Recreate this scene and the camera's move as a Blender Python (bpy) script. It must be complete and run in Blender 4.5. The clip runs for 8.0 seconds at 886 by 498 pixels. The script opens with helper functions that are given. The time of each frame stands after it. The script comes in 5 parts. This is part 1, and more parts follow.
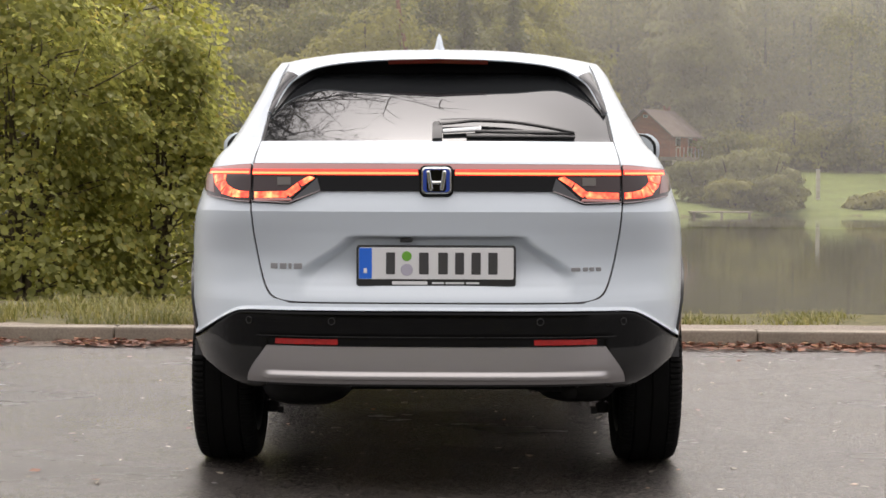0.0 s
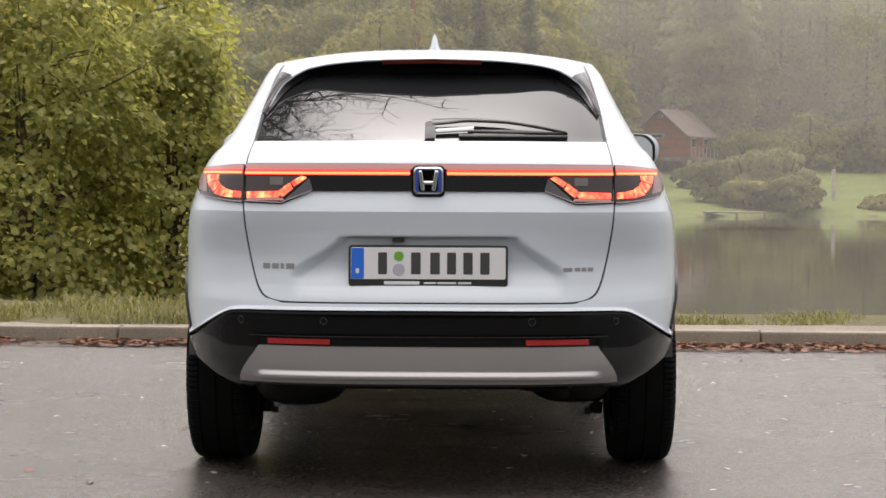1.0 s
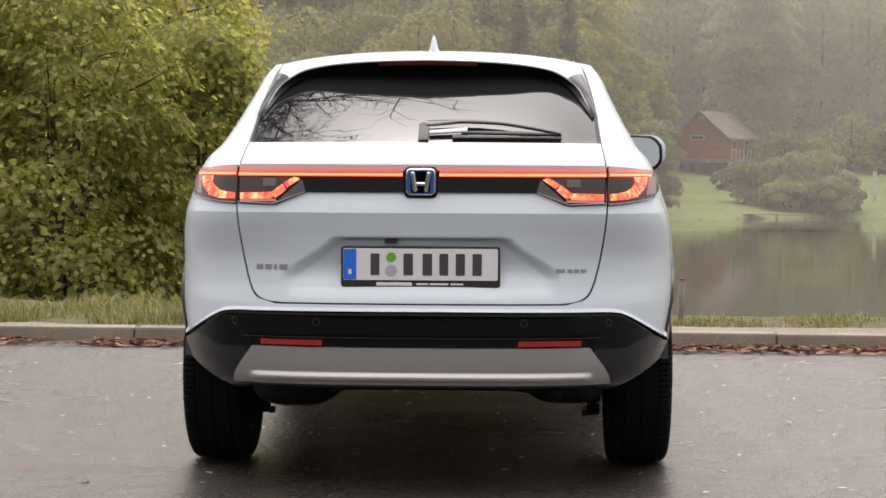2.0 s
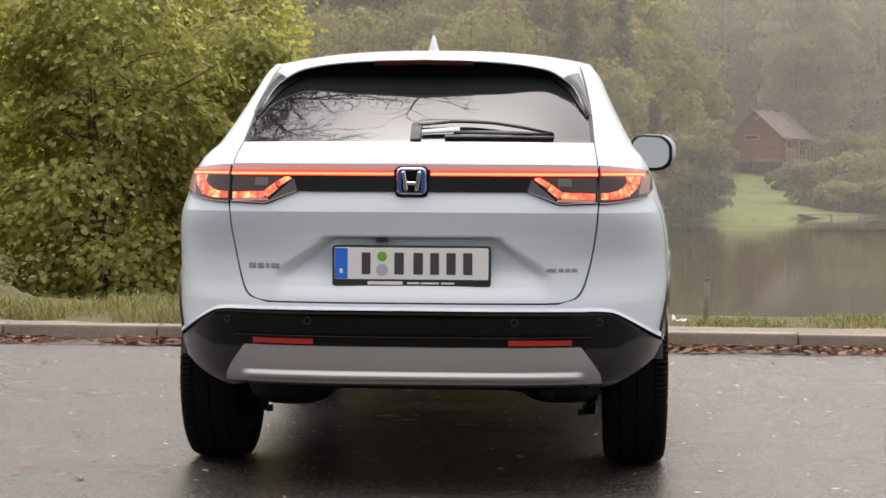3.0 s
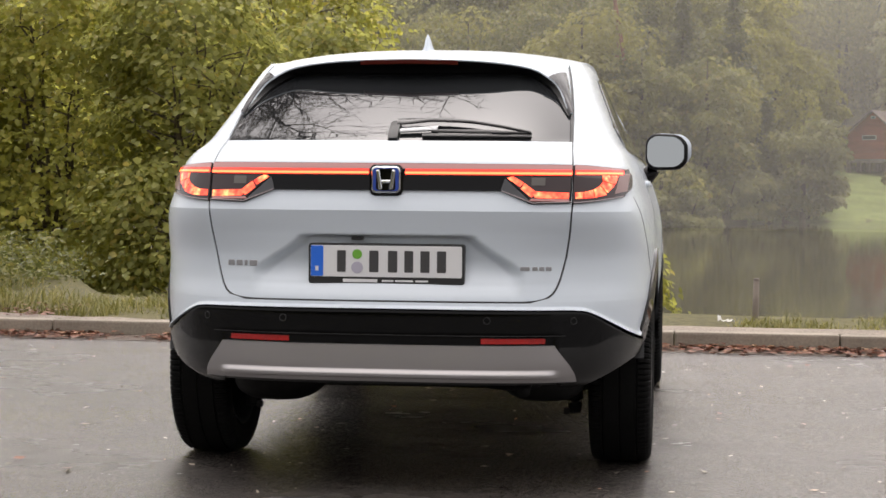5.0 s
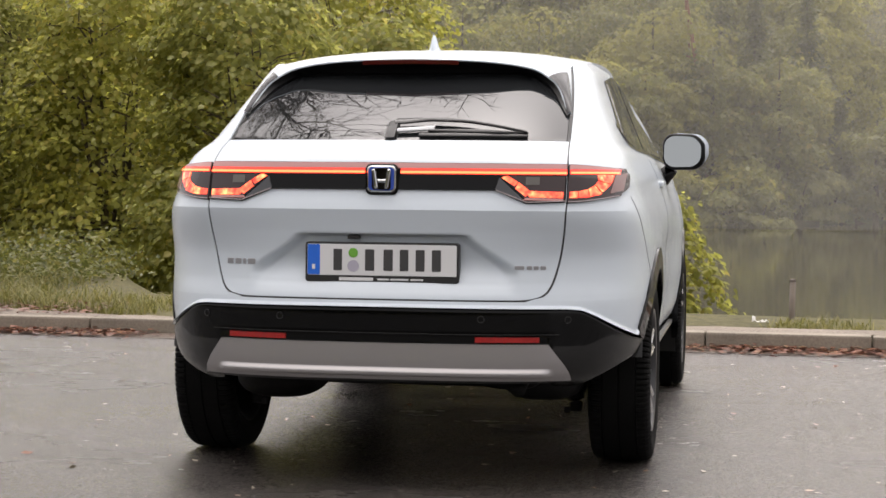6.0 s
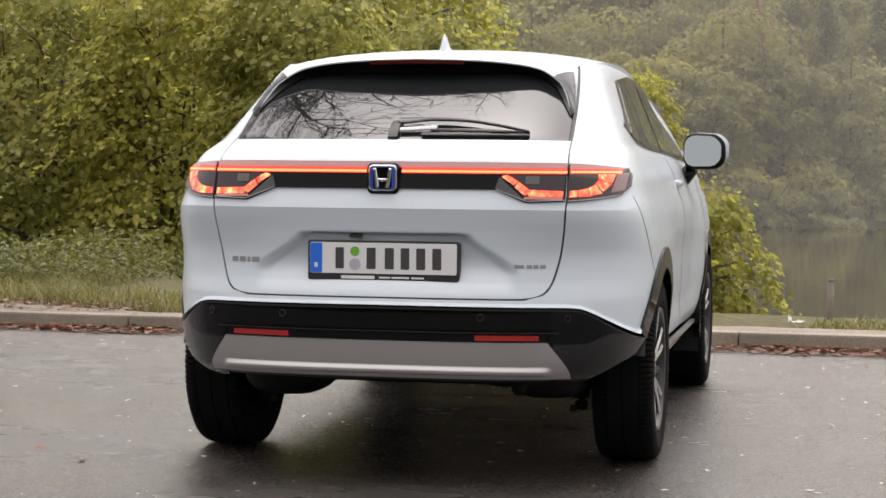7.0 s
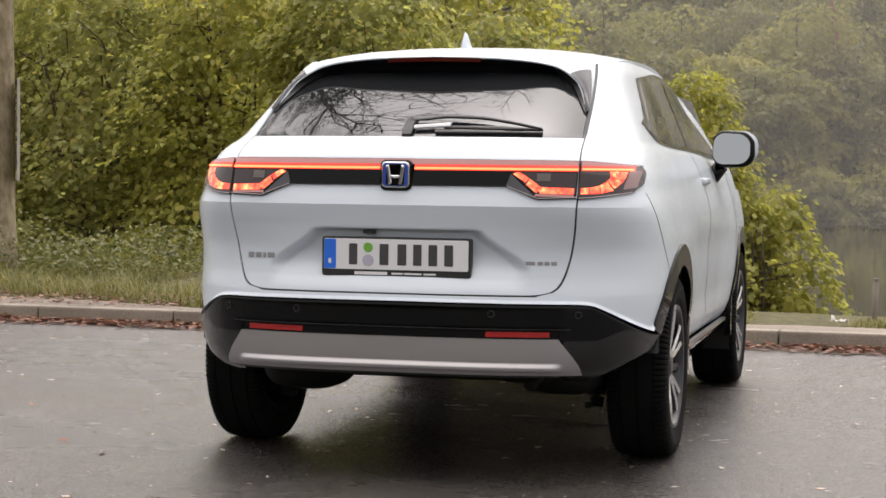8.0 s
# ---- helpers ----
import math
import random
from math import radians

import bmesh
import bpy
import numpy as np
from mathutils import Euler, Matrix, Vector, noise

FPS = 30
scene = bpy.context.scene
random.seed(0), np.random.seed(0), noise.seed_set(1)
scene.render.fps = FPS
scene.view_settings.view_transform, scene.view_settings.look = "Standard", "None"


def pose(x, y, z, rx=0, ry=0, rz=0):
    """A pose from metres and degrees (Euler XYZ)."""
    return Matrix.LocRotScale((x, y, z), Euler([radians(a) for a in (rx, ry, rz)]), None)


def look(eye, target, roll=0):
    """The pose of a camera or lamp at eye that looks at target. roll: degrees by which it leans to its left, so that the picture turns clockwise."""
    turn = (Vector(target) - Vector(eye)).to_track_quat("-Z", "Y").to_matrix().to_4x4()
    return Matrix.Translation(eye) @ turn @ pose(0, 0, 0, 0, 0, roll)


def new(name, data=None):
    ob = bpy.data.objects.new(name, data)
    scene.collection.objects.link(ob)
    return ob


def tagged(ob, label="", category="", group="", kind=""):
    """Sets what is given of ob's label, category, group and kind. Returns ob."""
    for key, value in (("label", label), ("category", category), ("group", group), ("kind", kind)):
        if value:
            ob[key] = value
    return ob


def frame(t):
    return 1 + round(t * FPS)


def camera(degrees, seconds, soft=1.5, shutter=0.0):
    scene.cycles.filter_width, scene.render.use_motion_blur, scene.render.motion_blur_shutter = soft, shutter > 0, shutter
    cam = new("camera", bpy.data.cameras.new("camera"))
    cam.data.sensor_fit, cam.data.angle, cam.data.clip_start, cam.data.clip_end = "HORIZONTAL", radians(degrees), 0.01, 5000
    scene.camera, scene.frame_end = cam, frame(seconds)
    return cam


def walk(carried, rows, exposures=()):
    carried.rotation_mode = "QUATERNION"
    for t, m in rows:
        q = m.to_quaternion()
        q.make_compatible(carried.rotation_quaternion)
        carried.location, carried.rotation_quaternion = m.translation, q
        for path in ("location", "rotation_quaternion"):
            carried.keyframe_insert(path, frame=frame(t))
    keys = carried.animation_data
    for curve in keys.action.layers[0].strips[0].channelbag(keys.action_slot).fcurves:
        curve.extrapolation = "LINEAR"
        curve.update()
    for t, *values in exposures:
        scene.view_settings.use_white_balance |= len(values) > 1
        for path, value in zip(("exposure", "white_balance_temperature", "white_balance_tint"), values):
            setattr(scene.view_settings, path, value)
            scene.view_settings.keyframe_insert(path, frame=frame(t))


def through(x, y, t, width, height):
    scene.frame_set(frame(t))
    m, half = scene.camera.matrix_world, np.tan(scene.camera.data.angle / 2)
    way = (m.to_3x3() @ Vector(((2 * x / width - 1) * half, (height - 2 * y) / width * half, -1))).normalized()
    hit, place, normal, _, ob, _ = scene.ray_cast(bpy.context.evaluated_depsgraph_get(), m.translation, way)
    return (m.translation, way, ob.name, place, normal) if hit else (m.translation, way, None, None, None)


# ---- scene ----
cam = camera(26.5, 8.0, soft=1.6)
PATH = [
    (0.0, (0.057, -6.244, 1.068), (0.046, -4.246, 0.988), 0.2),
    (0.5, (0.080, -6.246, 1.068), (0.065, -4.247, 0.988), 0.2),
    (1.0, (0.137, -6.247, 1.068), (0.109, -4.248, 0.988), 0.22),
    (1.5, (0.209, -6.247, 1.068), (0.162, -4.249, 0.989), 0.26),
    (3.0, (0.517, -6.245, 1.067), (0.386, -4.251, 0.988), 0.31),
    (3.5, (0.628, -6.240, 1.067), (0.467, -4.248, 0.987), 0.33),
    (4.0, (0.748, -6.238, 1.067), (0.556, -4.249, 0.986), 0.36),
    (4.5, (0.869, -6.238, 1.067), (0.648, -4.252, 0.986), 0.4),
    (6.0, (1.271, -6.236, 1.064), (0.937, -4.266, 0.984), 0.48),
    (6.5, (1.396, -6.234, 1.066), (1.025, -4.271, 0.984), 0.51),
    (7.0, (1.519, -6.230, 1.064), (1.109, -4.274, 0.983), 0.54),
    (7.5, (1.629, -6.225, 1.062), (1.181, -4.277, 0.981), 0.6),
    (8.0, (1.736, -6.223, 1.063), (1.249, -4.285, 0.979), 0.67),
]
walk(cam, [(t, look(eye, target, roll)) for t, eye, target, roll in PATH], exposures=[(0.0, 0.98, 6800, 15), (8.0, 0.98, 6800, 15)])

# ---- world, sun ----
world = bpy.data.worlds.new("overcast_sky")
scene.world = world
world.use_nodes = True
wn = world.node_tree.nodes
wl = world.node_tree.links
bg = wn["Background"]
sky = wn.new("ShaderNodeTexSky")
sky.sky_type = "NISHITA"
sky.sun_disc = False
sky.sun_elevation = radians(76)
sky.sun_rotation = radians(-4)
sky.air_density, sky.dust_density, sky.ozone_density = 1.0, 3.8, 1.0
grey = wn.new("ShaderNodeHueSaturation")          # cloud cover takes the blue out of the sky
grey.inputs["Saturation"].default_value = 0.12
wl.new(sky.outputs[0], grey.inputs["Color"])
wl.new(grey.outputs[0], bg.inputs["Color"])
bg.inputs["Strength"].default_value = 0.15

sun_data = bpy.data.lights.new("sun", "SUN")
sun_data.energy, sun_data.angle, sun_data.color = 1.2, radians(120), (1.0, 0.97, 0.92)
sun = new("sun", sun_data)
sun.matrix_world = look((-0.38, 5.47, 22), (0, 0, 0))

# ---- materials ----
def material(name, colour, rough=0.5, metal=0.0, spec=0.5):
    m = bpy.data.materials.new(name)
    m.use_nodes = True
    b = m.node_tree.nodes["Principled BSDF"]
    b.inputs["Base Color"].default_value = (*colour, 1)
    b.inputs["Roughness"].default_value = rough
    b.inputs["Metallic"].default_value = metal
    b.inputs["Specular IOR Level"].default_value = spec
    return m


def add(m, kind, **values):
    n = m.node_tree.nodes.new(kind)
    for k, v in values.items():
        n.inputs[k.replace("_", " ")].default_value = v
    return n


def wire(m, a, b):
    m.node_tree.links.new(a, b)


def bsdf(m):
    return m.node_tree.nodes["Principled BSDF"]


def coords(m, scale=(1, 1, 1)):
    tc = add(m, "ShaderNodeTexCoord")
    mp = add(m, "ShaderNodeMapping")
    mp.inputs["Scale"].default_value = scale
    wire(m, tc.outputs["Object"], mp.inputs["Vector"])
    return mp.outputs["Vector"]


def noise_ramp(m, vec, scale, stops, detail=6.0, rough=0.6):
    """Noise run through a colour ramp; stops: (place, colour)."""
    n = add(m, "ShaderNodeTexNoise", Scale=scale, Detail=detail, Roughness=rough)
    wire(m, vec, n.inputs["Vector"])
    r = add(m, "ShaderNodeValToRGB")
    e = r.color_ramp.elements
    while len(e) < len(stops):
        e.new(0.5)
    for k, (p, c) in zip(e, stops):
        k.position, k.color = p, (*c, 1)
    wire(m, n.outputs["Fac"], r.inputs["Fac"])
    return r.outputs["Color"], n.outputs["Fac"]


def blend(m, fac, a, b, how="MIX"):
    x = m.node_tree.nodes.new("ShaderNodeMix")
    x.data_type, x.blend_type = "RGBA", how
    for sock, v in ((x.inputs[0], fac), (x.inputs[6], a), (x.inputs[7], b)):
        if isinstance(v, (int, float)):
            sock.default_value = v
        elif isinstance(v, tuple):
            sock.default_value = (*v, 1)
        else:
            wire(m, v, sock)
    return x.outputs[2]


def span(m, value, lo, hi, a=0.0, b=1.0):
    r = add(m, "ShaderNodeMapRange")
    r.inputs[1].default_value, r.inputs[2].default_value = lo, hi
    r.inputs[3].default_value, r.inputs[4].default_value = a, b
    wire(m, value, r.inputs[0])
    return r.outputs[0]


def bump(m, height, strength=0.3, distance=0.01):
    b = add(m, "ShaderNodeBump", Strength=strength, Distance=distance)
    wire(m, height, b.inputs["Height"])
    wire(m, b.outputs[0], bsdf(m).inputs["Normal"])
    return b


def grained(name, stops, scale, rough=0.8, second=3.0, bumping=0.3, distance=0.01, stretch=(1, 1, 1), spec=0.3):
    """A material with colour at two scales and fine relief."""
    m = material(name, stops[0][1], rough, spec=spec)
    v = coords(m, stretch)
    c1, f1 = noise_ramp(m, v, scale, stops)
    c2, f2 = noise_ramp(m, v, second, [(0.3, (0.7, 0.7, 0.7)), (0.7, (1.15, 1.15, 1.15))], 3.0)
    wire(m, blend(m, 0.8, c1, c2, "MULTIPLY"), bsdf(m).inputs["Base Color"])
    bump(m, f1, bumping, distance)
    return m


def wet_asphalt():
    """Wet asphalt: single stones, worn pale and damp dark patches, a film of water of uneven thickness."""
    m = material("wet_asphalt", (0.04, 0.035, 0.03), 0.5)
    v = coords(m)
    stones = add(m, "ShaderNodeTexVoronoi", Scale=110.0)
    wire(m, v, stones.inputs["Vector"])
    tone = add(m, "ShaderNodeValToRGB")
    e = tone.color_ramp.elements
    e[0].position, e[0].color = 0.15, (0.007, 0.0058, 0.005, 1)
    e[1].position, e[1].color = 0.6, (0.019, 0.0152, 0.013, 1)
    for p, c in ((0.86, (0.038, 0.033, 0.029)), (0.97, (0.085, 0.076, 0.068))):
        k = e.new(p)
        k.color = (*c, 1)
    sep = add(m, "ShaderNodeSeparateColor")
    wire(m, stones.outputs["Color"], sep.inputs[0])
    wire(m, sep.outputs[0], tone.inputs["Fac"])
    patch, big = noise_ramp(m, v, 0.6, [(0.35, (0.62, 0.60, 0.58)), (0.65, (1.25, 1.22, 1.2))], 7.0)
    wire(m, blend(m, 0.9, tone.outputs["Color"], patch, "MULTIPLY"), bsdf(m).inputs["Base Color"])
    wet = add(m, "ShaderNodeTexNoise", Scale=0.9, Detail=6.0, Roughness=0.6)
    wire(m, coords(m, (0.6, 1.0, 1.0)), wet.inputs["Vector"])
    wire(m, span(m, wet.outputs["Fac"], 0.35, 0.65, 0.45, 0.58), bsdf(m).inputs["Roughness"])
    fine = add(m, "ShaderNodeTexNoise", Scale=260.0, Detail=3.0)
    wire(m, v, fine.inputs["Vector"])
    both_h = add(m, "ShaderNodeMath")
    both_h.operation = "SUBTRACT"
    wire(m, fine.outputs["Fac"], both_h.inputs[0])
    wire(m, stones.outputs["Distance"], both_h.inputs[1])
    bump(m, both_h.outputs[0], 0.7, 0.006)
    bsdf(m).inputs["Specular IOR Level"].default_value = 0.5
    bsdf(m).inputs["Coat IOR"].default_value = 1.63
    bsdf(m).inputs["Coat Tint"].default_value = (1.0, 0.965, 0.94, 1)
    wire(m, span(m, wet.outputs["Fac"], 0.30, 0.70, 0.95, 0.75), bsdf(m).inputs["Coat Weight"])
    wire(m, span(m, wet.outputs["Fac"], 0.30, 0.70, 0.19, 0.31), bsdf(m).inputs["Coat Roughness"])
    film = add(m, "ShaderNodeBump", Strength=0.3, Distance=0.004)
    wire(m, both_h.outputs[0], film.inputs["Height"])
    wire(m, film.outputs[0], bsdf(m).inputs["Coat Normal"])
    return m


def leaf_material(name, dark, light, autumn=None, through=0.35, drift=0.9, lo=0.68, hi=1.2):
    """Leaves: colour by leaf, some light let through."""
    m = material(name, dark, 0.42, spec=0.4)
    g = add(m, "ShaderNodeNewGeometry")
    r = add(m, "ShaderNodeValToRGB")
    e = r.color_ramp.elements
    e[0].position, e[0].color = 0.0, (*dark, 1)
    e[1].position, e[1].color = 0.85, (*light, 1)
    if autumn:
        k = e.new(1.0)
        k.color = (*autumn, 1)
    wire(m, g.outputs["Random Per Island"], r.inputs["Fac"])
    v = coords(m)
    c2, _ = noise_ramp(m, v, drift, [(0.3, (lo, lo, lo)), (0.7, (hi, hi * 0.97, hi * 0.92))], 2.0)
    col = blend(m, 1.0, r.outputs["Color"], c2, "MULTIPLY")
    wire(m, col, bsdf(m).inputs["Base Color"])
    t = add(m, "ShaderNodeBsdfTranslucent")
    wire(m, col, t.inputs["Color"])
    mix = add(m, "ShaderNodeMixShader")
    mix.inputs[0].default_value = through
    wire(m, bsdf(m).outputs[0], mix.inputs[1])
    wire(m, t.outputs[0], mix.inputs[2])
    wire(m, mix.outputs[0], m.node_tree.nodes["Material Output"].inputs["Surface"])
    return m


ASPHALT = wet_asphalt()
CONCRETE = grained("kerb_concrete", [(0.3, (0.20, 0.17, 0.135)), (0.55, (0.26, 0.225, 0.18)), (0.75, (0.31, 0.275, 0.23))], 60.0, 0.75, 2.0, 0.25, 0.003)
GRAVEL = grained("gravel", [(0.3, (0.12, 0.094, 0.072)), (0.5, (0.22, 0.183, 0.148)), (0.7, (0.35, 0.305, 0.26))], 60.0, 0.85, 1.5, 0.6, 0.008)
SOIL = grained("soil_and_grass", [(0.3, (0.05, 0.045, 0.022)), (0.5, (0.09, 0.082, 0.032)), (0.7, (0.15, 0.125, 0.058))], 14.0, 0.9, 0.6, 0.6, 0.03)
MEADOW = grained("meadow_grass", [(0.3, (0.085, 0.11, 0.03)), (0.5, (0.13, 0.16, 0.045)), (0.7, (0.18, 0.205, 0.065))], 3.0, 0.9, 0.15, 0.6, 0.05)
BARK = grained("bark", [(0.3, (0.045, 0.036, 0.026)), (0.5, (0.10, 0.08, 0.055)), (0.7, (0.17, 0.14, 0.10))], 22.0, 0.9, 3.0, 0.8, 0.02, (1, 1, 0.25))
PINE_BARK = grained("pine_bark", [(0.3, (0.12, 0.06, 0.04)), (0.6, (0.24, 0.12, 0.075)), (0.8, (0.32, 0.18, 0.12))], 3.0, 0.9, 0.6, 0.6, 0.05, (1, 1, 0.3))
TRUNK_BARK = grained("smooth_bark", [(0.3, (0.17, 0.13, 0.075)), (0.5, (0.29, 0.235, 0.15)), (0.75, (0.40, 0.34, 0.25))], 16.0, 0.85, 4.0, 0.6, 0.01, (1, 1, 0.5))
LEAF = leaf_material("shrub_leaves", (0.24, 0.255, 0.068), (0.37, 0.375, 0.115), (0.45, 0.38, 0.105), 0.68, 2.0, 0.78, 1.25)
LEAF_LIGHT = leaf_material("young_leaves", (0.28, 0.29, 0.058), (0.41, 0.405, 0.095), (0.48, 0.41, 0.10), 0.68, 2.0, 0.78, 1.25)
LEAF_FAR = leaf_material("far_leaves", (0.165, 0.172, 0.058), (0.21, 0.213, 0.072), (0.28, 0.245, 0.085), 0.6, 0.16, 0.62, 1.35)
LEAF_YELLOW = leaf_material("yellowing_leaves", (0.235, 0.23, 0.062), (0.285, 0.27, 0.075), (0.31, 0.295, 0.08), 0.6, 0.16, 0.7, 1.35)
LEAF_PALE = leaf_material("willow_leaves", (0.24, 0.245, 0.11), (0.30, 0.30, 0.135), (0.32, 0.31, 0.12), 0.6, 0.16, 0.7, 1.3)
WEED = leaf_material("weed_leaves", (0.085, 0.10, 0.024), (0.19, 0.195, 0.058), (0.27, 0.25, 0.08), 0.4, 0.9)
NEEDLE = leaf_material("conifer_needles", (0.13, 0.138, 0.055), (0.155, 0.162, 0.065), None, 0.55, 0.16, 0.6, 1.4)
GRASS = leaf_material("grass_blades", (0.11, 0.12, 0.029), (0.25, 0.23, 0.068), (0.37, 0.315, 0.135), 0.4)
DEAD_LEAF = leaf_material("fallen_leaves", (0.11, 0.042, 0.026), (0.28, 0.115, 0.065), (0.46, 0.31, 0.19), 0.1)


def water_material():
    m = material("lake_water", (0.055, 0.050, 0.028), 0.04)
    bsdf(m).inputs["IOR"].default_value = 1.333
    v = coords(m, (0.6, 1.6, 1.0))
    n = add(m, "ShaderNodeTexNoise", Scale=1.6, Detail=3.0, Roughness=0.5)
    wire(m, v, n.inputs["Vector"])
    bump(m, n.outputs["Fac"], 0.06, 0.05)
    return m


WATER = water_material()


def haze_sheet_material(name, thickness):
    """Flat stand-in for mist: scatters a little of the sky's light, lets the rest through."""
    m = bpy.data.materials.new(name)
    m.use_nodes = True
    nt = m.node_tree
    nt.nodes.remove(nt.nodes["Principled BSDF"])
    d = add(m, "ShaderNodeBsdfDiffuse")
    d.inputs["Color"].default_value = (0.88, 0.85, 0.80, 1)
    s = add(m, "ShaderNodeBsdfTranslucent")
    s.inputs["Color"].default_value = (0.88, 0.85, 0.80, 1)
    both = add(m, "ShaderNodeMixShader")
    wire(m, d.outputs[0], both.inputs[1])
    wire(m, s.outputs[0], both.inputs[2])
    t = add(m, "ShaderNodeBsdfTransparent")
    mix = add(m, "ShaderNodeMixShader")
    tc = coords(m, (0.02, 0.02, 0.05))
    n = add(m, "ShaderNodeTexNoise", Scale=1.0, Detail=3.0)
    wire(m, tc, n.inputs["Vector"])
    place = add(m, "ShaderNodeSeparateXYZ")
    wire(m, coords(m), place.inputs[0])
    amount = add(m, "ShaderNodeMath")           # the sheet's haze is set thicker towards +x
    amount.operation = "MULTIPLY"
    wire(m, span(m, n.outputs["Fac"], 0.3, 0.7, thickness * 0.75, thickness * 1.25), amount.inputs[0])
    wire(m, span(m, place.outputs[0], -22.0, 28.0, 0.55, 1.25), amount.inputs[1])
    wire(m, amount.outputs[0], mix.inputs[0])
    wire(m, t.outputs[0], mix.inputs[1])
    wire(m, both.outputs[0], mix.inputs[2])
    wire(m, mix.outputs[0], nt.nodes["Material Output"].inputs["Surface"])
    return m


SILT = grained("wet_gutter_silt", [(0.3, (0.07, 0.05, 0.04)), (0.5, (0.13, 0.10, 0.08)), (0.7, (0.21, 0.17, 0.14))], 70.0, 0.6, 3.0, 0.5, 0.006)
SPECK = leaf_material("leaf_scraps", (0.02, 0.012, 0.008), (0.50, 0.45, 0.37), (0.42, 0.18, 0.08), 0.1)

# ---- building helpers ----
def mesh_of(name, verts, faces, mat, smooth=False):
    me = bpy.data.meshes.new(name)
    me.from_pydata([tuple(map(float, v)) for v in verts], [], [tuple(map(int, f)) for f in faces])
    me.update()
    if smooth:
        me.shade_smooth()
    me.materials.append(mat)
    return me


def from_bm(name, bm, mat, smooth=False):
    me = bpy.data.meshes.new(name)
    bmesh.ops.recalc_face_normals(bm, faces=bm.faces[:])
    bm.to_mesh(me)
    bm.free()
    if smooth:
        me.shade_smooth()
    me.materials.append(mat)
    return me


def thing(name, label, category, place=(0, 0, 0), group="", kind="", turn=0.0):
    e = new(name)
    e.matrix_world = pose(*place, 0, 0, turn)
    return tagged(e, label, category, group, kind)


def piece(name, me, parent, label=""):
    """One mesh as a part under a thing or a part, given in the parent's own axes."""
    o = new(name, me)
    o.parent = parent
    if label:
        tagged(o, label)
    return o


def whole(name, me, label, category, kind="", group=""):
    return tagged(new(name, me), label, category, group, kind)


def quads(nu, nv, start=0, loop=False):
    """Faces of a grid of nu by nv points."""
    f = []
    for i in range(nu - 1 + (1 if loop else 0)):
        for j in range(nv - 1):
            a, b = start + (i % nu) * nv + j, start + ((i + 1) % nu) * nv + j
            f.append((a, b, b + 1, a + 1))
    return f


def box(bm, x0, x1, y0, y1, z0, z1, bevel=0.0):
    v = bmesh.ops.create_cube(bm, size=1.0)["verts"]
    for p in v:
        p.co = Vector(((x0 + x1) / 2 + p.co.x * (x1 - x0), (y0 + y1) / 2 + p.co.y * (y1 - y0), (z0 + z1) / 2 + p.co.z * (z1 - z0)))
    if bevel:
        e = list({e for p in v for e in p.link_edges})
        bmesh.ops.bevel(bm, geom=e, offset=bevel, segments=2, affect="EDGES", profile=0.6)
    return v


def box_mesh(name, x0, x1, y0, y1, z0, z1, mat, bevel=0.0):
    bm = bmesh.new()
    box(bm, x0, x1, y0, y1, z0, z1, bevel)
    return from_bm(name, bm, mat)


def tube(verts, faces, points, radii, sides=8):
    """Adds a tapered tube along points to the lists."""
    base = len(verts)
    pts = [Vector(p) for p in points]
    for i, p in enumerate(pts):
        d = (pts[min(i + 1, len(pts) - 1)] - pts[max(i - 1, 0)]).normalized()
        side = d.orthogonal().normalized() if abs(d.z) > 0.95 else Vector((0, 0, 1)).cross(d).normalized()
        up = d.cross(side)
        for k in range(sides):
            a = 2 * math.pi * k / sides
            verts.append(p + (side * math.cos(a) + up * math.sin(a)) * radii[i])
    for i in range(len(pts) - 1):
        for k in range(sides):
            a, b = base + i * sides + k, base + i * sides + (k + 1) % sides
            faces.append((a, b, b + sides, a + sides))
    faces.append(tuple(base + k for k in reversed(range(sides))))
    faces.append(tuple(base + (len(pts) - 1) * sides + k for k in range(sides)))


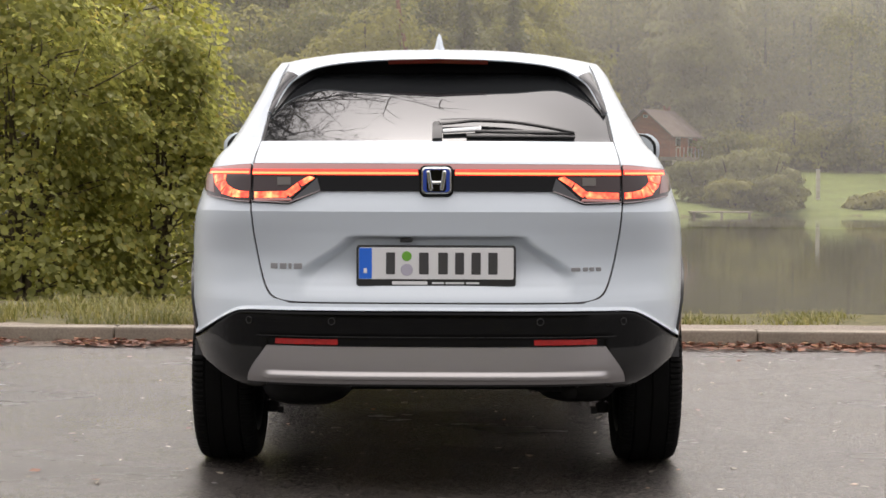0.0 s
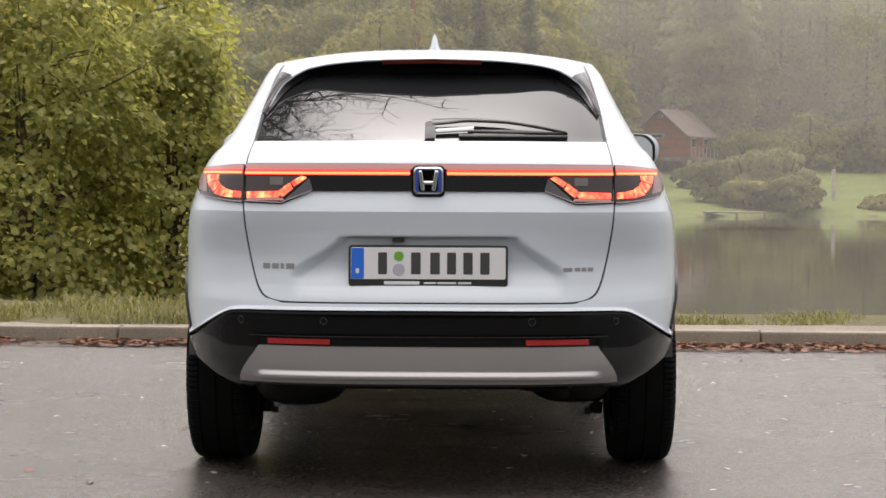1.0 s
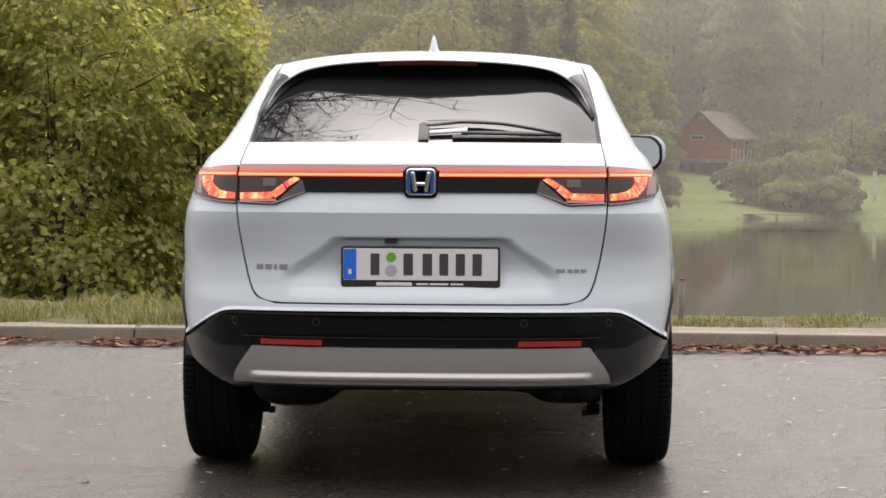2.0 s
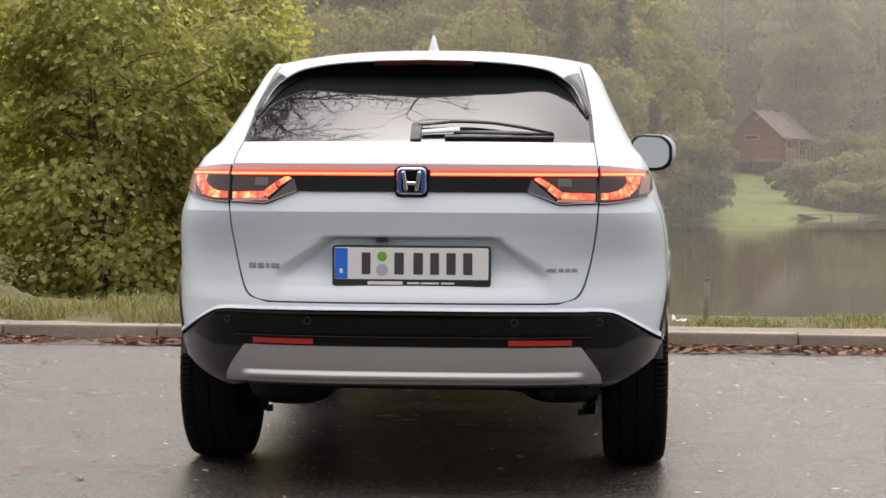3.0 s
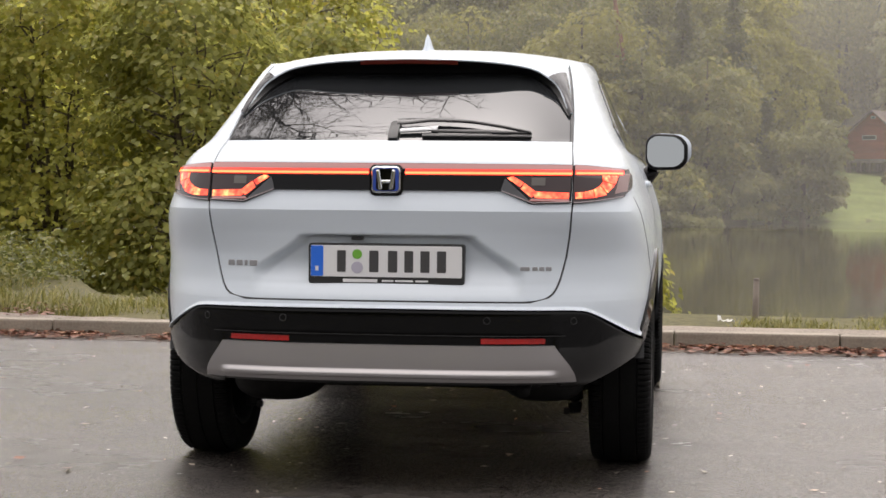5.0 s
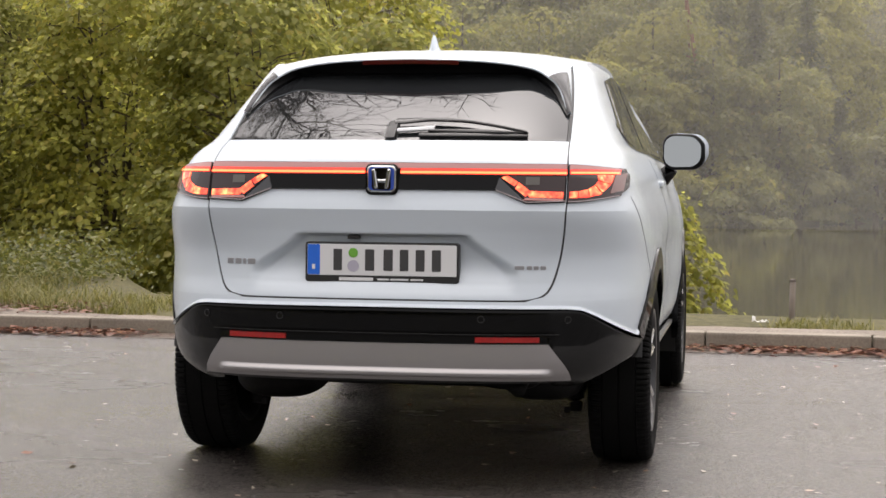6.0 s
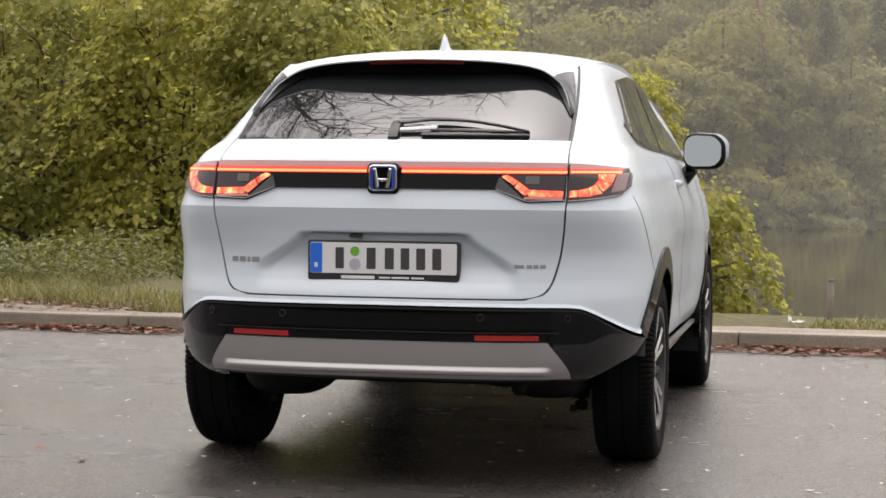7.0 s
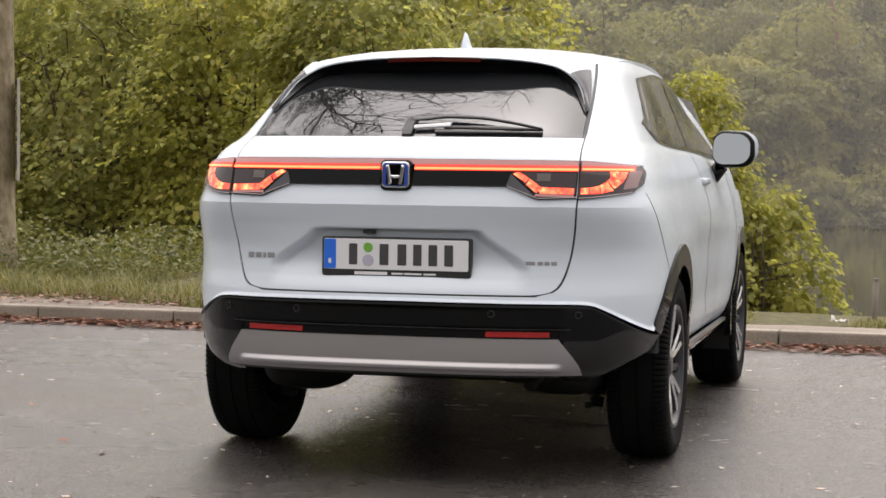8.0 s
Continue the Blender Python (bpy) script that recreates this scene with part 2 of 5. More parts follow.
def leaf_cloud(name, centres, size, mat, rng, aspect=1.5, droop=0.5, level=0.7):
    """Many small leaves, each an island of its own, folded along its middle."""
    n = len(centres)
    d = rng.normal(size=(n, 3))
    d[:, 2] = d[:, 2] * 0.5 - droop * 0.5
    d /= np.linalg.norm(d, axis=1)[:, None]
    up = rng.normal(size=(n, 3)) * level + np.array([0, 0, 1.0])
    s = np.cross(d, up)
    s /= np.linalg.norm(s, axis=1)[:, None] + 1e-9
    nrm = np.cross(s, d)
    L = (size * (0.6 + 0.8 * rng.random(n)))[:, None]
    W = L / aspect / 2
    fold = L * 0.12
    shape = [(0, 0, 0), (0.4, 1, 1), (1, 0, 0), (0.4, -1, 1)]
    k = len(shape)
    co = np.empty((n, k, 3))
    for i, (a, b, c) in enumerate(shape):
        co[:, i] = centres + d * L * a + s * W * b + nrm * fold * c
    me = bpy.data.meshes.new(name)
    tri = [(0, 2, 1), (0, 3, 2)]
    lens = [len(t) for t in tri]
    idx = np.concatenate([np.array(t) for t in tri])
    loops = (np.arange(n)[:, None] * k + idx[None, :]).ravel()
    me.vertices.add(n * k)
    me.vertices.foreach_set("co", co.ravel())
    me.loops.add(len(loops))
    me.loops.foreach_set("vertex_index", loops.astype(np.int32))
    per = np.tile(np.array(lens), n)
    me.polygons.add(len(per))
    me.polygons.foreach_set("loop_start", np.concatenate([[0], np.cumsum(per)[:-1]]).astype(np.int32))
    me.update(calc_edges=True)
    me.validate()
    me.materials.append(mat)
    return me


OVAL = [(0, 0), (0.45, 0.38), (1.0, 0), (0.45, -0.38)]
BROAD = [(0, 0), (0.18, 0.40), (0.62, 0.36), (1.0, 0), (0.62, -0.36), (0.18, -0.40)]


def facing_leaves(name, centres, normals, heading, size, mat, rng, shape=OVAL, scatter=0.35):
    """Leaves whose faces follow given normals and whose tips follow a heading, folded along the midrib."""
    n, k = len(centres), len(shape)
    nrm = normals + rng.normal(size=(n, 3)) * scatter
    nrm /= np.linalg.norm(nrm, axis=1)[:, None]
    d = heading + rng.normal(size=(n, 3)) * 0.6
    d -= nrm * (d * nrm).sum(1)[:, None]
    d /= np.linalg.norm(d, axis=1)[:, None] + 1e-9
    side = np.cross(nrm, d)
    L = (size * rng.uniform(0.65, 1.3, n))[:, None]
    co = np.empty((n, k, 3))
    for i, (a, b) in enumerate(shape):
        co[:, i] = centres + d * L * a + side * L * b + nrm * L * (0.28 * abs(b) - 0.22 * a * a)
    h = k // 2
    loops = (np.arange(n)[:, None] * k + np.array(list(range(h + 1)) + [0] + list(range(h, k)))[None, :]).ravel()
    me = bpy.data.meshes.new(name)
    me.vertices.add(n * k)
    me.vertices.foreach_set("co", co.ravel())
    me.loops.add(len(loops))
    me.loops.foreach_set("vertex_index", loops.astype(np.int32))
    me.polygons.add(2 * n)
    me.polygons.foreach_set("loop_start", (np.arange(2 * n) * (h + 1)).astype(np.int32))
    me.update(calc_edges=True)
    me.validate()
    me.materials.append(mat)
    return me


def domes(rng, m, spread, mid, dome_r, n):
    """Leaf places and faces on the upper sides of rounded clumps that make up a crown."""
    c = rng.normal(size=(m, 3))
    c /= np.linalg.norm(c, axis=1)[:, None]
    c *= (rng.random(m) ** 0.33)[:, None] * np.array(spread)
    c += np.array(mid)
    big = dome_r * rng.uniform(0.6, 1.3, m)
    pick = rng.integers(m, size=n)
    v = rng.normal(size=(n, 3))
    v[:, 2] = np.abs(v[:, 2]) - 0.35
    v /= np.linalg.norm(v, axis=1)[:, None]
    p = c[pick] + v * (big[pick] * rng.uniform(0.75, 1.08, n))[:, None] * np.array([1, 1, 0.62])
    return p, v + np.array([0, 0, 0.6])


# ---- ground, road, lake ----
WATER_Z = -1.65
KERB_H, KERB_SLANT = 0.105, 0.03


def kerb_y(x):
    """Front of the kerb, which runs slightly askew to the car."""
    return 5.40 - KERB_SLANT * x


def far_shore(x):
    """Where the far bank meets the water."""
    return 94 + 26 / (1 + math.exp(-(x - 8) / 4.0)) + 1.2 * math.sin(x * 0.35)


def ground_z(x, y):
    if y < kerb_y(x) + 0.1:
        z = -0.02 if y > -60 else -0.02 + (-60 - y) * 0.02
    elif y < 60:
        left = 1 / (1 + math.exp((x + 1.0) / 0.9))          # land goes on behind the shrubs here
        d = y - (kerb_y(x) + 0.1)
        bank = 1 / (1 + math.exp(min(50.0, (x + 4.4) / 0.4)))           # level ground round the bank tree
        edge = 1.7 + 0.8 * left + 4.0 * bank
        z = 0.08 + 0.02 * noise.noise((x * 0.7, y * 0.7, 0))
        if d > edge:
            z -= min((d - edge) * (0.42 - 0.22 * bank), 3.2 - 1.8 * left)
    else:
        z = -2.6
    s = far_shore(x)
    if y > s - 12:
        r = y - s
        rise = max(0.0, r)
        hill = max(0.0, y - (112 if x < 6 else 168) + 4 * noise.noise((x * 0.05, y * 0.05, 3)))
        z = WATER_Z + 0.25 * max(r, -4) if r < 1 else WATER_Z + 0.25 + rise * 0.062 + hill * 0.25
    return z


xs = np.concatenate([np.linspace(-400, -70, 12), np.linspace(-60, -14, 24), np.linspace(-13, 6, 64), np.linspace(6.6, 60, 60), np.linspace(70, 400, 12)])
ys = np.concatenate([np.linspace(-400, -60, 10), np.linspace(-50, 4.5, 18), np.array([5.30, 5.46, 5.53]), np.linspace(5.6, 14, 43), np.linspace(15, 85, 36), np.linspace(87, 180, 63), np.linspace(186, 600, 22)])


def askew(x, y):
    """Rows of the ground follow the kerb near it and straighten far away."""
    return y - KERB_SLANT * max(-60, min(60, x)) * max(0.0, min(1.0, (60 - abs(y)) / 30))


gv = [(x, askew(x, y), ground_z(x, askew(x, y))) for x in xs for y in ys]
gmesh = mesh_of("ground", gv, [tuple(reversed(f)) for f in quads(len(xs), len(ys))], SOIL, True)
gmesh.materials.append(MEADOW)
for p in gmesh.polygons:
    c = p.center
    if c.y > 90 and c.z > WATER_Z - 0.1 and c.x > 5 + 2 * noise.noise((c.y * 0.1, 0, 0)) and c.y < 166:
        p.material_index = 1
whole("ground", gmesh, "earth and grass ground with banks round a lake", "ground", "structure")

bmr = bmesh.new()
for p in box(bmr, -60, 60, -60, 0.0, -0.3, 0.0):
    if p.co.y > -1:
        p.co.y = kerb_y(p.co.x)
whole("road", from_bm("road", bmr, ASPHALT), "wet dark asphalt car park with shallow puddles", "road", "structure")
whole("water", mesh_of("water", [(-400, 8, WATER_Z), (400, 8, WATER_Z), (400, 160, WATER_Z), (-400, 160, WATER_Z)], [(0, 1, 2, 3)], WATER), "calm olive green lake reflecting the wooded far bank", "water", "structure")

# flat translucent sheets add the distance haze over the lake and the woods
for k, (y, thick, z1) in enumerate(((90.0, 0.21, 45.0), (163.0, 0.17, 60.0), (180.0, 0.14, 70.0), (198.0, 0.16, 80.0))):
    me = mesh_of("mist", [(-150, y, WATER_Z + 0.02 if k == 0 else -1.0), (150, y, WATER_Z + 0.02 if k == 0 else -1.0), (150, y, z1), (-150, y, z1)], [(0, 1, 2, 3)], haze_sheet_material("pale_haze_sheet", thick))
    whole("backdrop", me, "flat pale sheet standing in for mist before the far woods", "mist", "structure")

# ---- kerb ----
kerb = thing("kerb", "weathered concrete kerb with fallen leaves along its foot", "kerb", kind="structure")
kerb_rng = random.Random(3)
bmk = bmesh.new()
box(bmk, 0.004, 0.996, 0.0, 0.14, -0.15, KERB_H, 0.014)
kme = from_bm("kerbstone", bmk, CONCRETE)
for i in range(50):
    o = piece("kerbstone", kme, kerb)
    x = -25.05 + i * 0.9995
    o.matrix_basis = pose(x, kerb_y(x) + kerb_rng.uniform(-0.003, 0.003), kerb_rng.uniform(-0.003, 0.002), 0, 0, -math.degrees(math.atan(KERB_SLANT)))

# gravel verge behind the kerb
def verge(x):
    """Width of the trodden strip behind the kerb."""
    return 0.16 + 0.46 / (1 + math.exp(-(x + 0.6) / 0.4)) + 0.80 / (1 + math.exp((x + 3.5) / 0.35)) + 0.10 * noise.noise((x * 0.9, 0, 7))


gverts, gxs, gys = [], np.linspace(-25, 25, 201), np.linspace(0.0, 1.0, 9)
for x in gxs:
    for y in gys:
        wide = verge(x)
        yy = kerb_y(x) + 0.14 + wide * y
        gverts.append((x, yy, 0.102 + 0.010 * noise.noise((x * 3, yy * 3, 2)) - 0.045 * y ** 6))
whole("pavement", mesh_of("pavement", gverts, [tuple(reversed(f)) for f in quads(len(gxs), len(gys))], GRAVEL, True), "trodden pale gravel verge behind the kerb", "pavement", "structure")


# ---- plants ----
def stems_of(rng, height, spread, stems, base_r=0.05):
    """Stems with side branches, as tube lists."""
    verts, faces = [], []
    for s in range(stems):
        a = rng.random() * 2 * math.pi
        top = np.array([math.cos(a) * spread * rng.uniform(0.15, 0.7), math.sin(a) * spread * rng.uniform(0.15, 0.7), height * rng.uniform(0.7, 1.0)])
        p = [np.array([rng.normal() * 0.12, rng.normal() * 0.12, -0.25])]
        for k in range(1, 7):
            f = k / 6
            p.append(p[0] * (1 - f) + top * np.array([f ** 1.4, f ** 1.4, f]) + rng.normal(size=3) * 0.05 * height * 0.2)
        tube(verts, faces, p, [base_r * (1 - 0.85 * k / 6) for k in range(7)], 6)
        for b in range(9):
            k = rng.integers(1, 6)
            a2 = rng.random() * 2 * math.pi
            q0 = p[k]
            ln = spread * rng.uniform(0.3, 0.75)
            q1 = q0 + np.array([math.cos(a2) * ln, math.sin(a2) * ln, ln * rng.uniform(0.05, 0.6)])
            mid = (q0 + q1) / 2 + rng.normal(size=3) * 0.08
            tube(verts, faces, [q0, mid, q1], [base_r * 0.35, base_r * 0.22, 0.006], 5)
    return verts, faces


def sprays(rng, height, spread, count, per, reach, cone=False):
    """Flat layered sprays of leaves over a lumpy crown: places, faces and headings."""
    cs, ns, hs = [], [], []
    lump = rng.uniform(0, 50)
    for _ in range(count):
        u = 1.0 - rng.random() ** 0.45 * 0.97 if cone else rng.uniform(0.05, 1.0)
        a = rng.random() * 2 * math.pi
        out = np.array([math.cos(a), math.sin(a), 0.0])
        body = 1.2 - 1.05 * u if cone else 1.15 - 0.60 * u ** 1.5
        env = spread * body * (0.95 + (0.15 if cone else 0.6) * noise.noise((out[0] * 1.6 + lump, out[1] * 1.6, u * height * 0.7)))
        c = out * env * rng.uniform(0.35, 1.0) ** 0.6 + np.array([0, 0, u * height])
        tilt = np.array([0, 0, 1.0]) + out * rng.uniform(0.3, 1.2) + rng.normal(size=3) * 0.15
        tilt /= np.linalg.norm(tilt)
        k = int(per * rng.uniform(0.6, 1.4))
        off = rng.normal(size=(k, 3)) * reach * rng.uniform(0.7, 1.2)
        off -= np.outer(off @ tilt, tilt) * 0.82
        cs.append(c + off)
        ns.append(np.repeat(tilt[None, :], k, 0))
        hs.append(off / reach + out * 0.8 - np.array([0, 0, 0.5]))
    return np.concatenate(cs), np.concatenate(ns), np.concatenate(hs)


def shrub(name, place, height, spread, seed, label, leaves, mat, stems=6, size=0.11, group="", reach=0.2, category="shrub", shape=BROAD, cone=False):
    rng = np.random.default_rng(seed)
    t = thing(name, label, category, place, group)
    v, f = stems_of(rng, height * (0.8 if cone else 1.0), spread * (0.4 if cone else 1.0), stems)
    piece("trunk", mesh_of("trunk", v, f, BARK, True), t, "thin forked brown stems")
    per = 30
    c, n, h = sprays(rng, height, spread, leaves // per, per, reach, cone)
    piece("crown", facing_leaves("crown", c, n, h, size, mat, rng, shape), t)
    return t


SHRUBS = [
    (-3.9, 19.2, 3.6, 1.25, LEAF, 5200), (-5.5, 17.8, 3.9, 1.6, LEAF, 6500), (-7.5, 18.4, 4.1, 1.8, LEAF_LIGHT, 7000), (-9.7, 18.8, 4.3, 1.9, LEAF, 7000), (-12.0, 19.4, 4.5, 2.0, LEAF, 7000),
    (-4.8, 22.5, 5.0, 1.7, LEAF_LIGHT, 6000), (-7.2, 22.8, 5.4, 2.1, LEAF_LIGHT, 7500), (-10.5, 23.2, 5.6, 2.2, LEAF, 7500), (-13.8, 23.5, 5.6, 2.2, LEAF_LIGHT, 7000), (-15.0, 20.0, 4.8, 2.0, LEAF, 6000),
]
for i, (x, y, h, sp, mt, n) in enumerate(SHRUBS):
    shrub("shrub", (x, y, ground_z(x, y)), h + 0.8, sp, 20 + i, "dense green maple shrub with thin forked stems on the bank", int(n * 2.2), mt, 8, 0.088, "shrubs along the bank", 0.22)
shrub("young_tree", (-1.25, 19.8, ground_z(-1.25, 19.8)), 4.7, 1.85, 60, "slender young tree with yellow-green leaves beside the lake", 40000, LEAF_LIGHT, 4, 0.075, "", 0.15, "tree", BROAD, True)
for i, (x, y, sp, h) in enumerate(((-0.25, 19.0, 1.05, 2.5), (-2.6, 19.5, 0.8, 2.0))):
    shrub("bush", (x, y, max(ground_z(x, y), WATER_Z - 0.1)), h, sp, 80 + i, "low leafy green bush in the grass of the bank", 3600, LEAF if x < -3 else LEAF_LIGHT, 6, 0.09, "low bushes on the bank", 0.14, "bush")


def grass_patch(name, places, rng, lo, hi, label):
    n = len(places)
    a = rng.random(n) * 2 * math.pi
    h = (lo + (hi - lo) * rng.random(n) ** 2.5) * np.where(places[:, 0] > -0.8, 0.30, np.where(places[:, 0] > -3.6, 0.50, 0.66))
    lean = h * rng.uniform(0.3, 1.5, n)
    d = np.stack([np.cos(a), np.sin(a), np.zeros(n)], 1)
    s = np.stack([-np.sin(a), np.cos(a), np.zeros(n)], 1) * (0.0028 + 0.0025 * rng.random(n))[:, None]
    z = np.array([0, 0, 1.0])
    co = np.stack([places - s, places + s, places + d * (lean * 0.3)[:, None] + z * (h * 0.6)[:, None] + s * 0.8,
                   places + d * (lean * 0.3)[:, None] + z * (h * 0.6)[:, None] - s * 0.8, places + d * lean[:, None] + z * h[:, None]], 1)
    k = np.arange(n)[:, None] * 5
    me = bpy.data.meshes.new(name)
    me.vertices.add(n * 5)
    me.vertices.foreach_set("co", co.ravel())
    loops = (k + np.array([0, 1, 2, 3, 3, 2, 4])[None, :]).ravel()
    me.loops.add(len(loops))
    me.loops.foreach_set("vertex_index", loops.astype(np.int32))
    per = np.tile(np.array([4, 3]), n)
    me.polygons.add(len(per))
    me.polygons.foreach_set("loop_start", np.concatenate([[0], np.cumsum(per)[:-1]]).astype(np.int32))
    me.update(calc_edges=True)
    me.materials.append(GRASS)
    return whole(name, me, label, "grass", "stuff")


rng = np.random.default_rng(9)
gp = []
for _ in range(170000):
    x = rng.uniform(-14, 6)
    left = x < -0.6
    y = rng.uniform(5.5, (9.6 if x < -4.4 else 7.7) if left else 6.95)
    dens = 0.5 + 1.3 * noise.noise((x * 1.7, y * 1.7, 5)) if left else 2.2 * noise.noise((x * 1.4, y * 0.6, 5)) + 0.02
    if rng.random() < dens and y > kerb_y(x) + 0.12 + verge(x) * (1.0 if left else 0.8) + 0.35 * noise.noise((x * 0.9, 0, 1)):
        gp.append((x, y, ground_z(x, y) - 0.01))
gp = np.array(gp)
grass_patch("grass", gp, rng, 0.03, 0.27, "yellowish green rough grass on the verge")

# weeds between the grass and the shrubs
up = []
for _ in range(700):
    x, y = rng.uniform(-12, -4.4), rng.uniform(8.6, 11.0)
    h = rng.uniform(0.10, 0.50) * (0.6 + 0.8 * max(0.0, noise.noise((x * 0.8, y * 0.8, 9)) + 0.4))
    for k in range(rng.integers(14, 30)):
        t = rng.random()
        up.append((x + rng.normal() * 0.13, y + rng.normal() * 0.13, ground_z(x, y) + h * t))
whole("undergrowth", leaf_cloud("undergrowth", np.array(up), 0.055, WEED, rng, 1.6, 0.2, 0.6), "low broad-leaved weeds between the grass and the shrubs", "weeds", "stuff")

# fallen leaves at the foot of the kerb
lp = []
for _ in range(15000):
    x = rng.uniform(-9, 7)
    y = kerb_y(x) - abs(rng.normal()) * 0.11 - 0.01
    if rng.random() < 0.60 + 1.0 * noise.noise((x * 1.8, 0, 8)):
        lp.append((x, y, 0.008 + rng.random() * 0.03 * max(0.0, 1 - (kerb_y(x) - y) / 0.25)))
for _ in range(70):
    lp.append((rng.uniform(-7, 6), rng.uniform(-3, 5), 0.004))
for _ in range(2600):
    x = rng.uniform(-10, -3.2)
    lp.append((x, rng.uniform(5.7, 6.8), 0.11))
fl = leaf_cloud("fallen_leaves", np.array(lp), 0.046, DEAD_LEAF, rng, 1.3, 0.0)
co = np.empty(len(fl.vertices) * 3)
fl.vertices.foreach_get("co", co)
co = co.reshape(-1, 4, 3)
co[:, :, 2] = co[:, :1, 2] + (co[:, :, 2] - co[:, :1, 2]) * 0.25 + 0.004
co[:, :, 2] = np.maximum(co[:, :, 2], 0.004)
fl.vertices.foreach_set("co", co.ravel())
whole("fallen_leaves", fl, "brown and russet wet fallen leaves in the gutter", "leaves", "stuff")


sp = np.array([(rng.uniform(-7, 6), rng.uniform(-1.5, 4.9), 0.003) for _ in range(1200)])
fs = leaf_cloud("road_specks", sp, 0.013 + 0.04 * rng.random(len(sp)) ** 3, SPECK, rng, 1.8, 0.0)
co = np.empty(len(fs.vertices) * 3)
fs.vertices.foreach_get("co", co)
co = co.reshape(-1, 4, 3)
co[:, :, 2] = 0.004 + np.maximum(0.0, co[:, :, 2] - co[:, :1, 2]) * 0.35
fs.vertices.foreach_set("co", np.maximum(co, -99).ravel())
whole("road_specks", fs, "small pale leaf scraps and grit on the wet asphalt", "debris", "stuff")

# silt along the gutter
sv, sxs = [], np.linspace(-25, 25, 301)
for x in sxs:
    w = 0.22 + 0.09 * noise.noise((x * 0.9, 0, 11)) + 0.04 * noise.noise((x * 4.0, 0, 12))
    for k in range(5):
        t = k / 4
        sv.append((x, kerb_y(x) - w * (1 - t), 0.002 + 0.016 * t * t))
whole("gutter_silt", mesh_of("gutter_silt", sv, [tuple(reversed(f)) for f in quads(len(sxs), 5)], SILT, True), "brown wet silt along the foot of the kerb", "silt", "stuff")


# ---- far bank ----
def crown_points(rng, kind, h, r, n):
    """Leaf places and faces of one far tree, standing at 0."""
    if kind == "conifer":
        t = rng.random(n) ** 0.6
        z = h * (0.10 + 0.90 * (1 - t))
        tier = 0.62 + 0.38 * np.cos(z * 4.2 + rng.uniform(0, 6))
        a = rng.random(n) * 2 * math.pi
        arm = 0.8 + 0.2 * np.cos(a * 5 + np.floor(z * 4.2 / 6.28) * 2.1)
        rad = r * t * tier * arm * rng.random(n) ** 0.35
        p = np.stack([np.cos(a) * rad, np.sin(a) * rad, z - rad * 0.35], 1)
        return p, np.stack([np.cos(a) * 0.5, np.sin(a) * 0.5, np.ones(n)], 1)
    return domes(rng, max(9, int(h * 3.2)), (r * 0.82, r * 0.82, h * 0.40), (0, 0, h * 0.54), r * 0.36, n)


rng = np.random.default_rng(31)
woods_of = {"tree": [], "yellow": [], "conifer": []}
tv, tf = [], []


def far_tree(x, y, kind, h, r, n):
    z = ground_z(x, y)
    p, q = crown_points(rng, kind, h, r, n if -32 < x < 48 else n // 3)
    woods_of[kind].append((p + np.array([x, y, z]), q))
    tube(tv, tf, [(x, y, z - 0.5), (x, y, z + h * 0.5), (x, y, z + h * 0.9)], [0.22, 0.15, 0.03], 5)


def near(x, y, places, d):
    return any((x - a) ** 2 + (y - b) ** 2 < d * d for a, b in places)


planted = []
while len(planted) < 150:
    x = rng.uniform(-62, 9)
    y = far_shore(min(x, 4)) + 3 + 46 * rng.random() ** 1.5
    if near(x, y, planted, 2.2):
        continue
    planted.append((x, y))
    k = "conifer" if rng.random() < 0.18 else "yellow" if rng.random() < 0.35 else "tree"
    h = rng.uniform(9, 15) * (0.75 if y < far_shore(min(x, 4)) + 8 else 1.0)
    far_tree(x, y, k, h, h * (0.32 if k == "conifer" else 0.36), 3200)
while len(planted) < 270:
    x = rng.uniform(6, 72)
    y = 166 + 50 * rng.random() ** 1.4
    if near(x, y, planted, 2.8) or (x < 24 and y < 172):
        continue
    planted.append((x, y))
    k = "conifer" if rng.random() < 0.4 else "yellow" if rng.random() < 0.25 else "tree"
    h = rng.uniform(14, 22)
    far_tree(x, y, k, h, h * (0.29 if k == "conifer" else 0.30), 2600)
# low growth at the foot of the woods and along the shore
for i in range(120):
    x = rng.uniform(-60, 7)
    y = far_shore(x) + rng.uniform(0.8, 5)
    far_tree(x, y, "tree" if rng.random() < 0.6 else "yellow", rng.uniform(2.0, 4.0), rng.uniform(1.5, 2.6), 420)
for i in range(80):
    x = rng.uniform(8, 70)
    far_tree(x, 163 + rng.uniform(0, 5), "tree" if rng.random() < 0.7 else "yellow", rng.uniform(2.5, 6), rng.uniform(1.8, 3.0), 500)
# woods round the rest of the car park
back, bt, bf = [], [], []
for k in range(120):
    a = radians(-200 + 150 * k / 120)
    d = 52 + rng.uniform(-5, 9)
    x, y, h = d * 1.15 * math.cos(a), d * math.sin(a) - 4, rng.uniform(7, 11)
    if y > 3:
        continue
    back.append(crown_points(rng, "tree", h, h * 0.30, 700)[0] + np.array([x, y, -0.1]))
    tube(bt, bf, [(x, y, -0.3), (x, y, h * 0.5), (x, y, h * 0.9)], [0.25, 0.16, 0.03], 5)
rear = thing("near_woods", "dense broadleaf woods standing round the car park", "woods", kind="stuff")
piece("trunks", mesh_of("trunks", bt, bf, BARK), rear)
